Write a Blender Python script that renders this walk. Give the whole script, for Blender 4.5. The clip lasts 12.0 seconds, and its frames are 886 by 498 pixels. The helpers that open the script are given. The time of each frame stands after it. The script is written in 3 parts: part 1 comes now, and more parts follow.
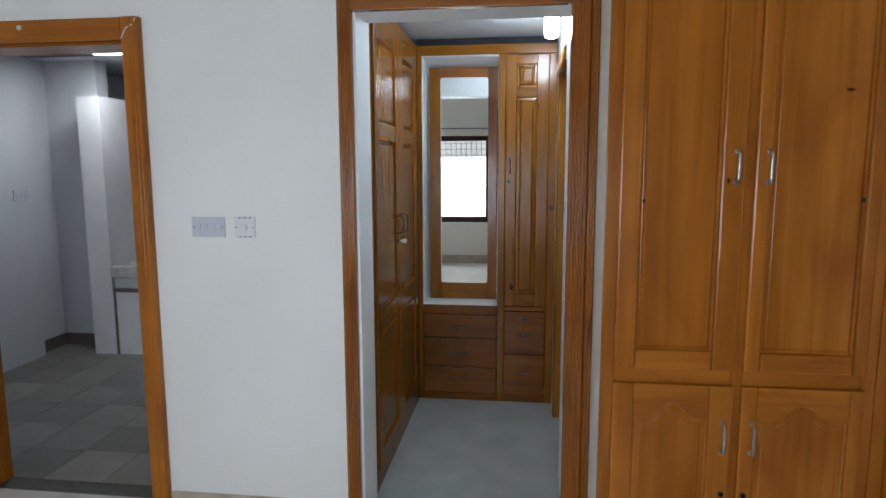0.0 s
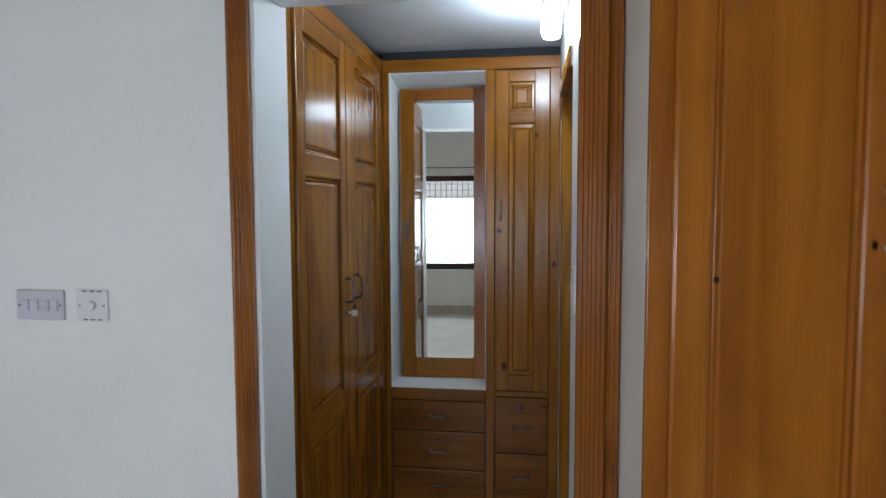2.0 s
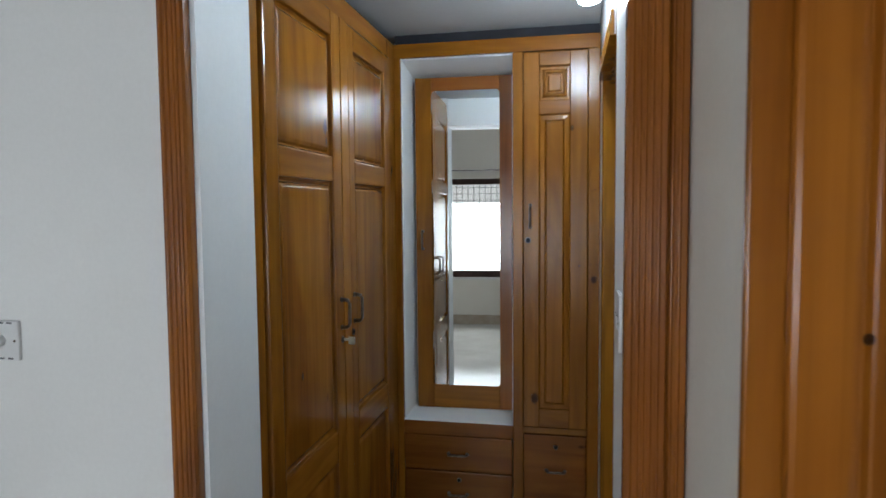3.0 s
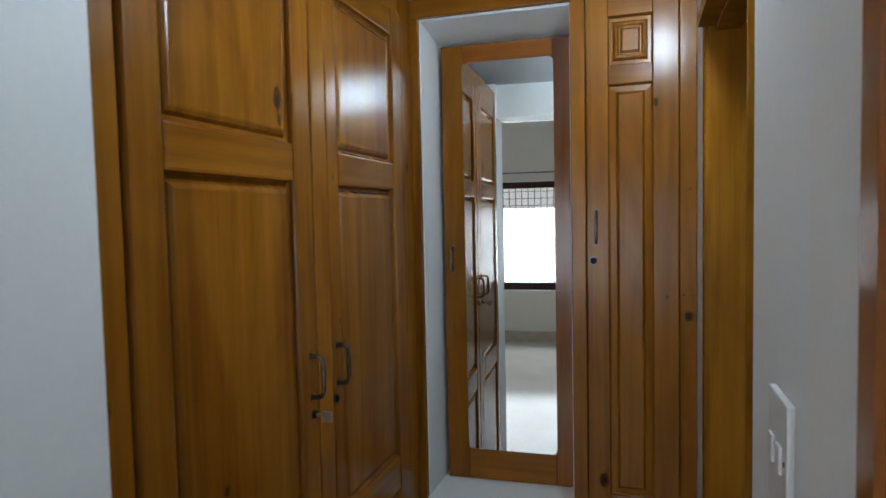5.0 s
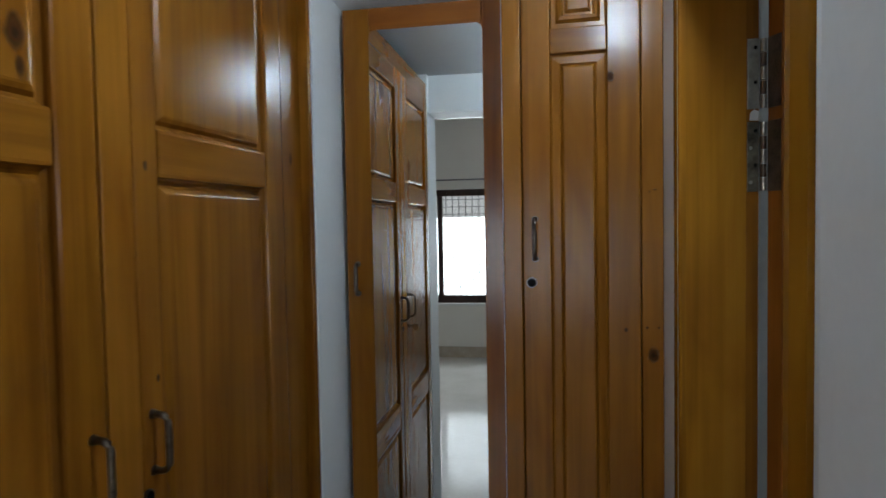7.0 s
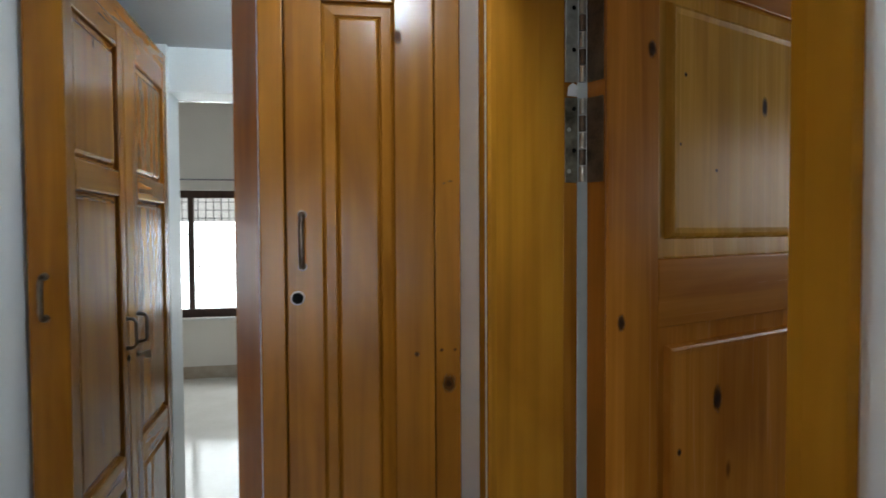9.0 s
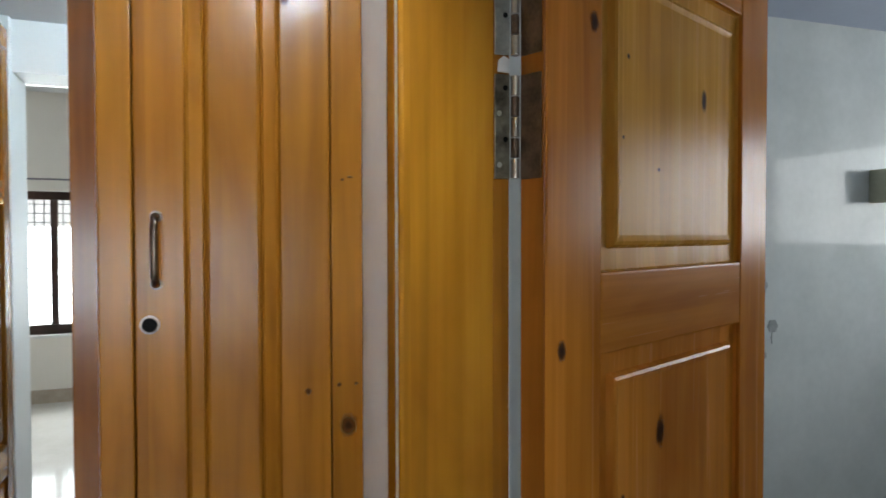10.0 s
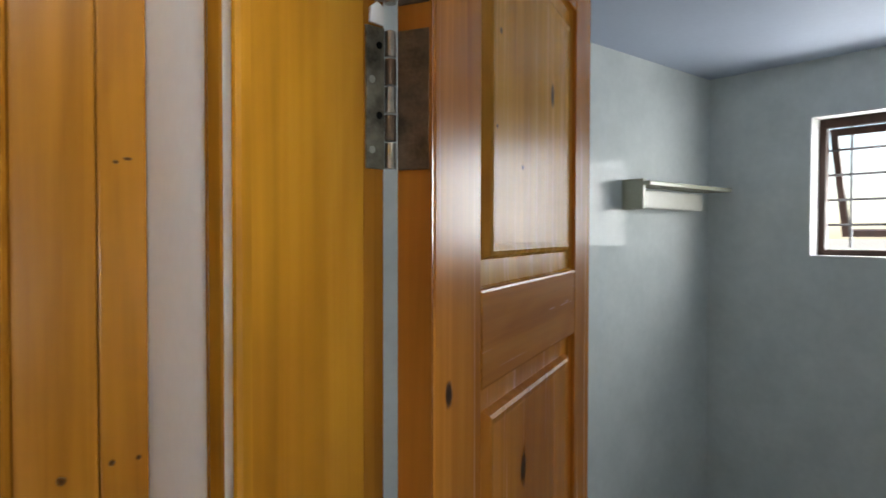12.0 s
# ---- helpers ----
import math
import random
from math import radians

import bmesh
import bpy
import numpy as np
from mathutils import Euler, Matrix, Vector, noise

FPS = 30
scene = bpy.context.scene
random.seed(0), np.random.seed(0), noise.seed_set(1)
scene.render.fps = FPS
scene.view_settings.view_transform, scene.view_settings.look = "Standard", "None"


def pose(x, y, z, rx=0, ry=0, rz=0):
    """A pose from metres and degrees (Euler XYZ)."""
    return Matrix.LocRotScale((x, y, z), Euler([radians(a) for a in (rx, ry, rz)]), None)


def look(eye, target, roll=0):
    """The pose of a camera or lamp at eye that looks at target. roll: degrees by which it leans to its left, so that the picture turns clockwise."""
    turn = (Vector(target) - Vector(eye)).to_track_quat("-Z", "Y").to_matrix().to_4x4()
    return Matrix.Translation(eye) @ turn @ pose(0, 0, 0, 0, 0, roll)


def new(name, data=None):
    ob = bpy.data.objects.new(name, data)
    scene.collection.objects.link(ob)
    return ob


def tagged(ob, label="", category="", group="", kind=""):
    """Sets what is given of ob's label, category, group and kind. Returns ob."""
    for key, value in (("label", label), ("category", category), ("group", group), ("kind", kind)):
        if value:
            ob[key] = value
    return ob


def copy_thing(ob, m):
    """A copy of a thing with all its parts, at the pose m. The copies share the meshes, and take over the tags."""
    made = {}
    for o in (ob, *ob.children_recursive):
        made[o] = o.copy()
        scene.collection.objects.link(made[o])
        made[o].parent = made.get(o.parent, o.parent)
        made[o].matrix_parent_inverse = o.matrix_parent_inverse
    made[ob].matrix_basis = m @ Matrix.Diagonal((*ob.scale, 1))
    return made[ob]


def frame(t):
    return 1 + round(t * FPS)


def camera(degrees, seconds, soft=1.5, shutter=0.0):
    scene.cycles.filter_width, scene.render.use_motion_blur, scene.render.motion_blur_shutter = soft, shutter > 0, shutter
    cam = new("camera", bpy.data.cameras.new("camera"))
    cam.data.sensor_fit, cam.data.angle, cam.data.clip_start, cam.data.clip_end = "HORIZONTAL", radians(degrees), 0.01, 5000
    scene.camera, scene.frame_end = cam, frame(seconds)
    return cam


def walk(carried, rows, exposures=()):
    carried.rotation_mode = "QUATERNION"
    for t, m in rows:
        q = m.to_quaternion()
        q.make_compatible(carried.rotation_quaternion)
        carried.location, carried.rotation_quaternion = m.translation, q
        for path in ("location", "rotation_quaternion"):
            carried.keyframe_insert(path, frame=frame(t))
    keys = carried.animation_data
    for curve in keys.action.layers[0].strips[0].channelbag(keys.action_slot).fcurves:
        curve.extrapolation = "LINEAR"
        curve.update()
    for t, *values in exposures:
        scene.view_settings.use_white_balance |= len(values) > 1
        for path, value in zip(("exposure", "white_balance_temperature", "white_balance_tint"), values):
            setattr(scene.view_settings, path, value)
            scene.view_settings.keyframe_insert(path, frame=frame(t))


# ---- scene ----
cam = camera(69.9, 12.0, shutter=0.4)
PATH = [
    (0.0, (-0.030, -0.007, 1.620), (-0.278, 1.959, 1.351), -0.2),
    (0.5, (0.012, 0.216, 1.622), (-0.248, 2.187, 1.407), -0.2),
    (1.0, (0.026, 0.433, 1.624), (-0.233, 2.411, 1.479), -0.3),
    (1.5, (0.037, 0.671, 1.620), (-0.230, 2.648, 1.479), -0.3),
    (2.0, (0.025, 0.936, 1.635), (-0.243, 2.913, 1.493), -0.25),
    (2.5, (0.050, 1.143, 1.632), (-0.240, 3.117, 1.488), -0.3),
    (3.0, (0.048, 1.391, 1.639), (-0.341, 3.348, 1.511), -0.5),
    (3.5, (0.027, 1.567, 1.639), (-0.453, 3.505, 1.518), -0.6),
    (5.5, (0.010, 2.305, 1.652), (-0.586, 4.211, 1.551), -1.25),
    (6.0, (0.016, 2.430, 1.645), (-0.578, 4.337, 1.556), -1.1),
    (6.5, (0.017, 2.515, 1.640), (-0.534, 4.436, 1.556), -1.1),
    (7.0, (0.002, 2.635, 1.644), (-0.438, 4.584, 1.562), -1.0),
    (9.0, (-0.031, 2.985, 1.623), (0.260, 4.963, 1.558), -0.3),
    (9.5, (-0.020, 3.101, 1.625), (0.436, 5.047, 1.574), -0.1),
    (10.0, (-0.002, 3.194, 1.623), (0.603, 5.100, 1.578), -0.1),
    (10.5, (0.018, 3.244, 1.625), (0.760, 5.101, 1.581), -0.1),
    (11.0, (0.017, 3.315, 1.626), (0.895, 5.111, 1.586), 0.1),
    (11.5, (-0.001, 3.389, 1.630), (1.070, 5.078, 1.593), 0.1),
    (12.0, (-0.018, 3.441, 1.632), (1.265, 4.974, 1.588), 0.1),
]
walk(cam, [(t, look(eye, target, roll)) for t, eye, target, roll in PATH],
     exposures=[(0, 0.11, 6250, 10), (1.5, 0.01, 6220, 10), (2.5, -0.07, 6250, 10), (3.5, -0.10, 6400, 10), (5.5, -0.34, 6380, 10), (6.5, -0.50, 6300, 10), (7.2, -0.54, 6300, 10), (9.0, 0.10, 6600, 10),
                (9.5, 0.48, 6520, 10), (10.0, 0.74, 6560, 10), (10.5, 0.90, 6650, 10), (12.0, 0.98, 6700, 10)])

# ---- light ----
world = bpy.data.worlds.new("world")
scene.world = world
world.use_nodes = True
wn = world.node_tree.nodes
sky = wn.new("ShaderNodeTexSky")
sky.sky_type = "NISHITA"
sky.sun_disc = False
sky.sun_elevation = radians(50)
sky.sun_rotation = radians(18)
world.node_tree.links.new(sky.outputs[0], wn["Background"].inputs[0])
wn["Background"].inputs[1].default_value = 0.15

sun = new("sun", bpy.data.lights.new("sun", "SUN"))
sun.data.energy, sun.data.angle, sun.data.color = 4.0, radians(0.6), (1.0, 0.95, 0.87)
sun.matrix_world = look((8, 25, 31), (0, 0, 0))


def area_lamp(name, m, w, h, watts, colour):
    ob = new(name, bpy.data.lights.new(name, "AREA"))
    ob.data.shape, ob.data.size, ob.data.size_y = "RECTANGLE", w, h
    ob.data.energy, ob.data.color = watts, colour
    ob.matrix_world = m
    return ob


# daylight in the bedroom window, the bathroom window, and the hall's lamp
area_lamp("window_daylight", pose(-0.82, -1.72, 1.19, 90, 0, 0), 2.30, 1.04, 56, (0.87, 0.95, 1.0))
area_lamp("bath_daylight", pose(3.20, 4.07, 1.84, 90, 0, 90), 0.92, 0.58, 12.5, (0.93, 0.97, 1.0))
area_lamp("hall_lamp_light", pose(-3.25, 4.65, 2.46), 0.14, 0.14, 8, (0.92, 0.96, 1.0))

# ---- materials ----


def nodes_of(name, rough=0.5, metal=0.0, coat=0.0):
    m = bpy.data.materials.new(name)
    m.use_nodes = True
    n, l = m.node_tree.nodes, m.node_tree.links
    b = n["Principled BSDF"]
    b.inputs["Roughness"].default_value = rough
    b.inputs["Metallic"].default_value = metal
    b.inputs["Coat Weight"].default_value = coat
    b.inputs["Coat Roughness"].default_value = 0.08
    return m, n, l, b


def ramp(n, stops):
    r = n.new("ShaderNodeValToRGB")
    e = r.color_ramp.elements
    while len(e) < len(stops):
        e.new(0.5)
    for k, (p, c) in zip(e, stops):
        k.position, k.color = p, (*c, 1)
    return r


def wood(name, dark, mid, light, grain="z", rough=0.20, coat=0.0, board=0.11, spec=0.32):
    """Varnished pine: long streaks along the grain, board-to-board tone, small knots."""
    m, n, l, b = nodes_of(name, rough, 0, coat)
    b.inputs["Specular IOR Level"].default_value = spec
    tc, info = n.new("ShaderNodeTexCoord"), n.new("ShaderNodeObjectInfo")
    off = n.new("ShaderNodeVectorMath")
    off.operation = "MULTIPLY_ADD"
    off.inputs[1].default_value = (7.3, 5.1, 9.7)
    l.new(info.outputs["Random"], off.inputs[0])
    l.new(tc.outputs["Object"], off.inputs[2])

    def streak(along, across, detail, dist):
        mp = n.new("ShaderNodeMapping")
        s = [across] * 3
        s["xyz".index(grain)] = along
        mp.inputs["Scale"].default_value = s
        l.new(off.outputs[0], mp.inputs["Vector"])
        t = n.new("ShaderNodeTexNoise")
        t.inputs["Scale"].default_value, t.inputs["Detail"].default_value = 1.0, detail
        t.inputs["Distortion"].default_value = dist
        l.new(mp.outputs[0], t.inputs["Vector"])
        return t

    broad, fine = streak(0.8, 14, 3, 1.6), streak(1.6, 95, 4, 0.8)
    r1 = ramp(n, [(0.18, dark), (0.5, mid), (0.84, light)])
    l.new(broad.outputs[0], r1.inputs[0])
    r2 = ramp(n, [(0.35, (0.80, 0.77, 0.70)), (0.65, (1.06, 1.05, 1.0))])
    l.new(fine.outputs[0], r2.inputs[0])
    mul = n.new("ShaderNodeMix")
    mul.data_type, mul.blend_type = "RGBA", "MULTIPLY"
    mul.inputs["Factor"].default_value = 0.30
    l.new(r1.outputs[0], mul.inputs["A"])
    l.new(r2.outputs[0], mul.inputs["B"])
    # cloudy patches of older varnish
    cl = streak(1.6, 5.0, 4, 1.2)
    r5 = ramp(n, [(0.28, (0.70, 0.59, 0.46)), (0.52, (1.0, 1.0, 1.0)), (0.75, (1.13, 1.15, 1.12))])
    l.new(cl.outputs[0], r5.inputs[0])
    mul0 = n.new("ShaderNodeMix")
    mul0.data_type, mul0.blend_type = "RGBA", "MULTIPLY"
    mul0.inputs["Factor"].default_value = 0.80
    l.new(mul.outputs["Result"], mul0.inputs["A"])
    l.new(r5.outputs[0], mul0.inputs["B"])
    mul = mul0
    # boards glued side by side
    sep = n.new("ShaderNodeSeparateXYZ")
    l.new(off.outputs[0], sep.inputs[0])
    div = n.new("ShaderNodeMath")
    div.operation = "DIVIDE"
    div.inputs[1].default_value = board
    l.new(sep.outputs["Z" if grain == "x" else "X"], div.inputs[0])
    flo = n.new("ShaderNodeMath")
    flo.operation = "FLOOR"
    l.new(div.outputs[0], flo.inputs[0])
    wnz = n.new("ShaderNodeTexWhiteNoise")
    wnz.noise_dimensions = "1D"
    l.new(flo.outputs[0], wnz.inputs["W"])
    r3 = ramp(n, [(0.0, (0.86, 0.82, 0.72)), (1.0, (1.09, 1.07, 1.08))])
    l.new(wnz.outputs["Value"], r3.inputs[0])
    mul2 = n.new("ShaderNodeMix")
    mul2.data_type, mul2.blend_type = "RGBA", "MULTIPLY"
    mul2.inputs["Factor"].default_value = 0.8
    l.new(mul.outputs["Result"], mul2.inputs["A"])
    l.new(r3.outputs[0], mul2.inputs["B"])
    # small knots
    mp = n.new("ShaderNodeMapping")
    s = [5.5] * 3
    s["xyz".index(grain)] = 2.6
    mp.inputs["Scale"].default_value = s
    l.new(off.outputs[0], mp.inputs["Vector"])
    vo = n.new("ShaderNodeTexVoronoi")
    vo.inputs["Scale"].default_value = 1.0
    l.new(mp.outputs[0], vo.inputs["Vector"])
    r4 = ramp(n, [(0.02, (0.22, 0.16, 0.12)), (0.055, (1, 1, 1))])
    l.new(vo.outputs["Distance"], r4.inputs[0])
    mul3 = n.new("ShaderNodeMix")
    mul3.data_type, mul3.blend_type = "RGBA", "MULTIPLY"
    mul3.inputs["Factor"].default_value = 0.8
    l.new(mul2.outputs["Result"], mul3.inputs["A"])
    l.new(r4.outputs[0], mul3.inputs["B"])
    l.new(mul3.outputs["Result"], b.inputs["Base Color"])
    bp = n.new("ShaderNodeBump")
    bp.inputs["Strength"].default_value, bp.inputs["Distance"].default_value = 0.05, 0.0015
    l.new(broad.outputs[0], bp.inputs["Height"])
    l.new(bp.outputs[0], b.inputs["Normal"])
    rr = n.new("ShaderNodeMapRange")
    rr.inputs["To Min"].default_value, rr.inputs["To Max"].default_value = rough * 0.8, rough * 1.4
    l.new(fine.outputs[0], rr.inputs["Value"])
    l.new(rr.outputs[0], b.inputs["Roughness"])
    return m


def mottled(name, a, c, scale=3.0, rough=0.6, bump=0.1, fine=60, metal=0.0, coat=0.0, dist=0.002):
    """Paint, stone or metal with a soft stain and a fine grain."""
    m, n, l, b = nodes_of(name, rough, metal, coat)
    tc = n.new("ShaderNodeTexCoord")
    t1, t2 = n.new("ShaderNodeTexNoise"), n.new("ShaderNodeTexNoise")
    t1.inputs["Scale"].default_value, t1.inputs["Detail"].default_value = scale, 5
    t2.inputs["Scale"].default_value, t2.inputs["Detail"].default_value = fine, 3
    l.new(tc.outputs["Object"], t1.inputs["Vector"])
    l.new(tc.outputs["Object"], t2.inputs["Vector"])
    add = n.new("ShaderNodeMath")
    add.operation = "MULTIPLY_ADD"
    add.inputs[1].default_value = 0.35
    l.new(t2.outputs[0], add.inputs[0])
    l.new(t1.outputs[0], add.inputs[2])
    r = ramp(n, [(0.42, a), (0.92, c)])
    l.new(add.outputs[0], r.inputs[0])
    l.new(r.outputs[0], b.inputs["Base Color"])
    bp = n.new("ShaderNodeBump")
    bp.inputs["Strength"].default_value, bp.inputs["Distance"].default_value = bump, dist
    l.new(t2.outputs[0], bp.inputs["Height"])
    l.new(bp.outputs[0], b.inputs["Normal"])
    return m


def lamp_glow(name, colour, strength):
    m, n, l, b = nodes_of(name, 0.3)
    b.inputs["Base Color"].default_value = (0.9, 0.9, 0.9, 1)
    b.inputs["Emission Color"].default_value = (*colour, 1)
    b.inputs["Emission Strength"].default_value = strength
    return m


AMBER = ((0.275, 0.087, 0.008), (0.365, 0.121, 0.012), (0.43, 0.152, 0.018))
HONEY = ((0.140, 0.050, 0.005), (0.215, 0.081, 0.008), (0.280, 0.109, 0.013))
GOLD = ((0.185, 0.073, 0.005), (0.295, 0.122, 0.008), (0.37, 0.163, 0.015))
ROSY = ((0.42, 0.146, 0.014), (0.59, 0.218, 0.026), (0.66, 0.268, 0.042))
RUST = ((0.20, 0.063, 0.009), (0.29, 0.096, 0.014), (0.345, 0.122, 0.018))
amber_v, amber_h = wood("amber_pine", *AMBER, rough=0.20, spec=0.30), wood("amber_pine_cross", *AMBER, grain="x", rough=0.20, spec=0.30)
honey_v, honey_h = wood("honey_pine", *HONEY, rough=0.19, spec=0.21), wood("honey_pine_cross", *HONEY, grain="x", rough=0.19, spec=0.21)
gold_v = wood("golden_pine", *GOLD, board=0.3)
# golden pine lightened: window light on the upper panel is in the colour
LIT_GOLD = ((0.58, 0.270, 0.036), (0.74, 0.385, 0.066), (0.80, 0.46, 0.10))
window_lit_v = wood("window_lit_golden_pine", *LIT_GOLD, rough=0.24, spec=0.045)
rosy_v, rosy_h = wood("rosy_pine", *ROSY, rough=0.23, spec=0.09), wood("rosy_pine_cross", *ROSY, grain="x", rough=0.23, spec=0.09)
DRAWER = ((0.12, 0.038, 0.006), (0.17, 0.058, 0.009), (0.215, 0.076, 0.013))
drawer_h = wood("drawer_pine_cross", *DRAWER, grain="x", spec=0.2)
rust_v, rust_h = wood("rust_stained_wood", *RUST, rough=0.15, spec=0.45), wood("rust_stained_wood_cross", *RUST, grain="x", rough=0.15, spec=0.45)
plaster = mottled("off_white_plaster", (0.74, 0.735, 0.72), (0.82, 0.815, 0.80), 1.6, 0.65, 0.12, 90)
cream_plaster = mottled("cream_plaster", (0.76, 0.72, 0.65), (0.86, 0.82, 0.75), 1.6, 0.65, 0.12, 90)
reveal_paint = mottled("pale_reveal_paint", (0.76, 0.78, 0.79), (0.84, 0.86, 0.87), 2.0, 0.5, 0.1, 80)
ceiling_paint = mottled("ceiling_paint", (0.72, 0.74, 0.76), (0.80, 0.82, 0.84), 1.3, 0.8, 0.1, 70)
dressing_ceiling = mottled("grey_white_ceiling_paint", (0.52, 0.55, 0.58), (0.60, 0.63, 0.66), 1.3, 0.8, 0.1, 70)
# near-black: shade of the unlit gap over the cabinets, put into a colour
gap_shade = mottled("painted_gap_shade", (0.006, 0.006, 0.009), (0.014, 0.014, 0.02), 4, 0.9)
terrazzo = mottled("grey_terrazzo", (0.34, 0.37, 0.36), (0.46, 0.49, 0.48), 5, 0.35, 0.03, 160)
cream_tile = mottled("cream_floor_tile", (0.64, 0.60, 0.54), (0.76, 0.73, 0.68), 3, 0.12, 0.02, 30)
marble_strip = mottled("tan_marble", (0.40, 0.33, 0.25), (0.55, 0.47, 0.38), 8, 0.25, 0.02, 60)
hall_tile = mottled("grey_brown_tile", (0.16, 0.145, 0.12), (0.27, 0.25, 0.22), 4, 0.3, 0.05, 50)
grout_dark = mottled("dark_grout", (0.09, 0.085, 0.075), (0.14, 0.13, 0.12), 20, 0.8)
hall_skirt = mottled("brown_marble", (0.12, 0.10, 0.085), (0.2, 0.17, 0.15), 9, 0.35)
hall_paint = mottled("hall_paint", (0.55, 0.56, 0.58), (0.64, 0.65, 0.67), 1.2, 0.6)
bath_tile = mottled("pale_grey_green_tile", (0.64, 0.685, 0.67), (0.77, 0.81, 0.795), 5.5, 0.07, 0.015, 35)
bath_tile.node_tree.nodes["Principled BSDF"].inputs["Specular IOR Level"].default_value = 0.10
bath_paint = mottled("blue_white_paint", (0.46, 0.52, 0.64), (0.54, 0.60, 0.72), 1.2, 0.7)
steel = mottled("worn_steel", (0.30, 0.29, 0.26), (0.58, 0.56, 0.50), 40, 0.32, 0.25, 200, 1.0)
bronze = mottled("dull_bronze", (0.07, 0.055, 0.042), (0.22, 0.18, 0.14), 60, 0.30, 0.1, 200, 1.0)
rusty = mottled("rusty_hinge_steel", (0.035, 0.022, 0.014), (0.15, 0.10, 0.065), 45, 0.40, 0.4, 220, 0.5)
worn_plate = mottled("worn_painted_steel", (0.035, 0.027, 0.018), (0.30, 0.265, 0.20), 28, 0.34, 0.4, 160, 0.75)
motif_grey = mottled("grey_flower_print", (0.33, 0.36, 0.36), (0.50, 0.53, 0.53), 30, 0.15)
black_hole = mottled("keyhole_dark", (0.003, 0.003, 0.003), (0.007, 0.007, 0.007), 10, 0.9)
black_hole.node_tree.nodes["Principled BSDF"].inputs["Specular IOR Level"].default_value = 0.03
ivory = mottled("ivory_plastic", (0.60, 0.58, 0.50), (0.68, 0.66, 0.58), 6, 0.3)
white_plastic = mottled("white_plastic", (0.66, 0.66, 0.66), (0.74, 0.74, 0.74), 6, 0.35)
mauve_plastic = mottled("lilac_grey_plastic", (0.50, 0.50, 0.57), (0.58, 0.58, 0.65), 6, 0.35)
window_brown = wood("dark_window_wood", (0.03, 0.014, 0.010), (0.055, 0.026, 0.02), (0.08, 0.04, 0.03), rough=0.4)
marble_top = mottled("grey_marble", (0.30, 0.29, 0.27), (0.6, 0.58, 0.55), 14, 0.2)


def knot_wood():
    """Dark knot: an uneven dark heart that fades into the board."""
    m, n, l, b = nodes_of("knot_brown", 0.5)
    b.inputs["Specular IOR Level"].default_value = 0.05
    tc, no, gr = n.new("ShaderNodeTexCoord"), n.new("ShaderNodeTexNoise"), n.new("ShaderNodeVectorMath")
    gr.operation = "DISTANCE"
    gr.inputs[1].default_value = (0.5, 0.5, 0.5)
    no.inputs["Scale"].default_value = 90
    l.new(tc.outputs["Object"], no.inputs["Vector"])
    flat = n.new("ShaderNodeVectorMath")
    flat.operation = "MULTIPLY_ADD"
    flat.inputs[1].default_value, flat.inputs[2].default_value = (1, 0, 1), (0, 0.5, 0)
    l.new(tc.outputs["Generated"], flat.inputs[0])
    l.new(flat.outputs[0], gr.inputs[0])
    add = n.new("ShaderNodeMath")
    add.operation = "MULTIPLY_ADD"
    add.inputs[1].default_value, add.inputs[2].default_value = 0.28, -0.14
    l.new(no.outputs[0], add.inputs[0])
    tot = n.new("ShaderNodeMath")
    l.new(gr.outputs["Value"], tot.inputs[0])
    l.new(add.outputs[0], tot.inputs[1])
    r = ramp(n, [(0.08, (0.022, 0.008, 0.002)), (0.26, (0.07, 0.022, 0.004)), (0.45, (0.17, 0.06, 0.007))])
    a = ramp(n, [(0.22, (1, 1, 1)), (0.46, (0, 0, 0))])
    l.new(tot.outputs[0], r.inputs[0])
    l.new(tot.outputs[0], a.inputs[0])
    l.new(r.outputs[0], b.inputs["Base Color"])
    l.new(a.outputs[0], b.inputs["Alpha"])
    return m


knot_brown = knot_wood()
concrete = mottled("pale_concrete", (0.66, 0.66, 0.65), (0.80, 0.80, 0.78), 1, 0.8)
earth = mottled("dry_ground", (0.28, 0.26, 0.22), (0.40, 0.38, 0.33), 2, 0.9)
grille_iron = mottled("grey_iron", (0.10, 0.10, 0.11), (0.18, 0.18, 0.19), 30, 0.5, 0.2, 100, 0.5)
green_shelf = mottled("cream_green_plastic", (0.42, 0.42, 0.30), (0.55, 0.55, 0.42), 5, 0.22)
lamp_glass = lamp_glow("lit_lamp_glass", (0.75, 0.90, 1.0), 205)
hall_glow = lamp_glow("lit_ceiling_panel", (0.92, 0.96, 1.0), 9)
mirror_m, _n, _l, mirror_b = nodes_of("mirror_silver", 0.01, 1.0)
mirror_b.inputs["Base Color"].default_value = (0.86, 0.89, 0.88, 1)
glass_m, _n, _l, glass_b = nodes_of("clear_glass", 0.02)
glass_b.inputs["Transmission Weight"].default_value = 1.0
glass_b.inputs["IOR"].default_value = 1.45

# ---- building helpers ----


def link(bm, name, material, smooth=False):
    me = bpy.data.meshes.new(name)
    bm.normal_update()
    bm.to_mesh(me)
    bm.free()
    me.materials.append(material)
    if smooth:
        for p in me.polygons:
            p.use_smooth = True
    return new(name, me)


def part(name, bm, material, parent, label="", smooth=False):
    ob = link(bm, name, material, smooth)
    ob.parent = parent
    return tagged(ob, label)


def thing(name, m, label, category, group=""):
    ob = new(name)
    ob.matrix_basis = m
    return tagged(ob, label, category, group)


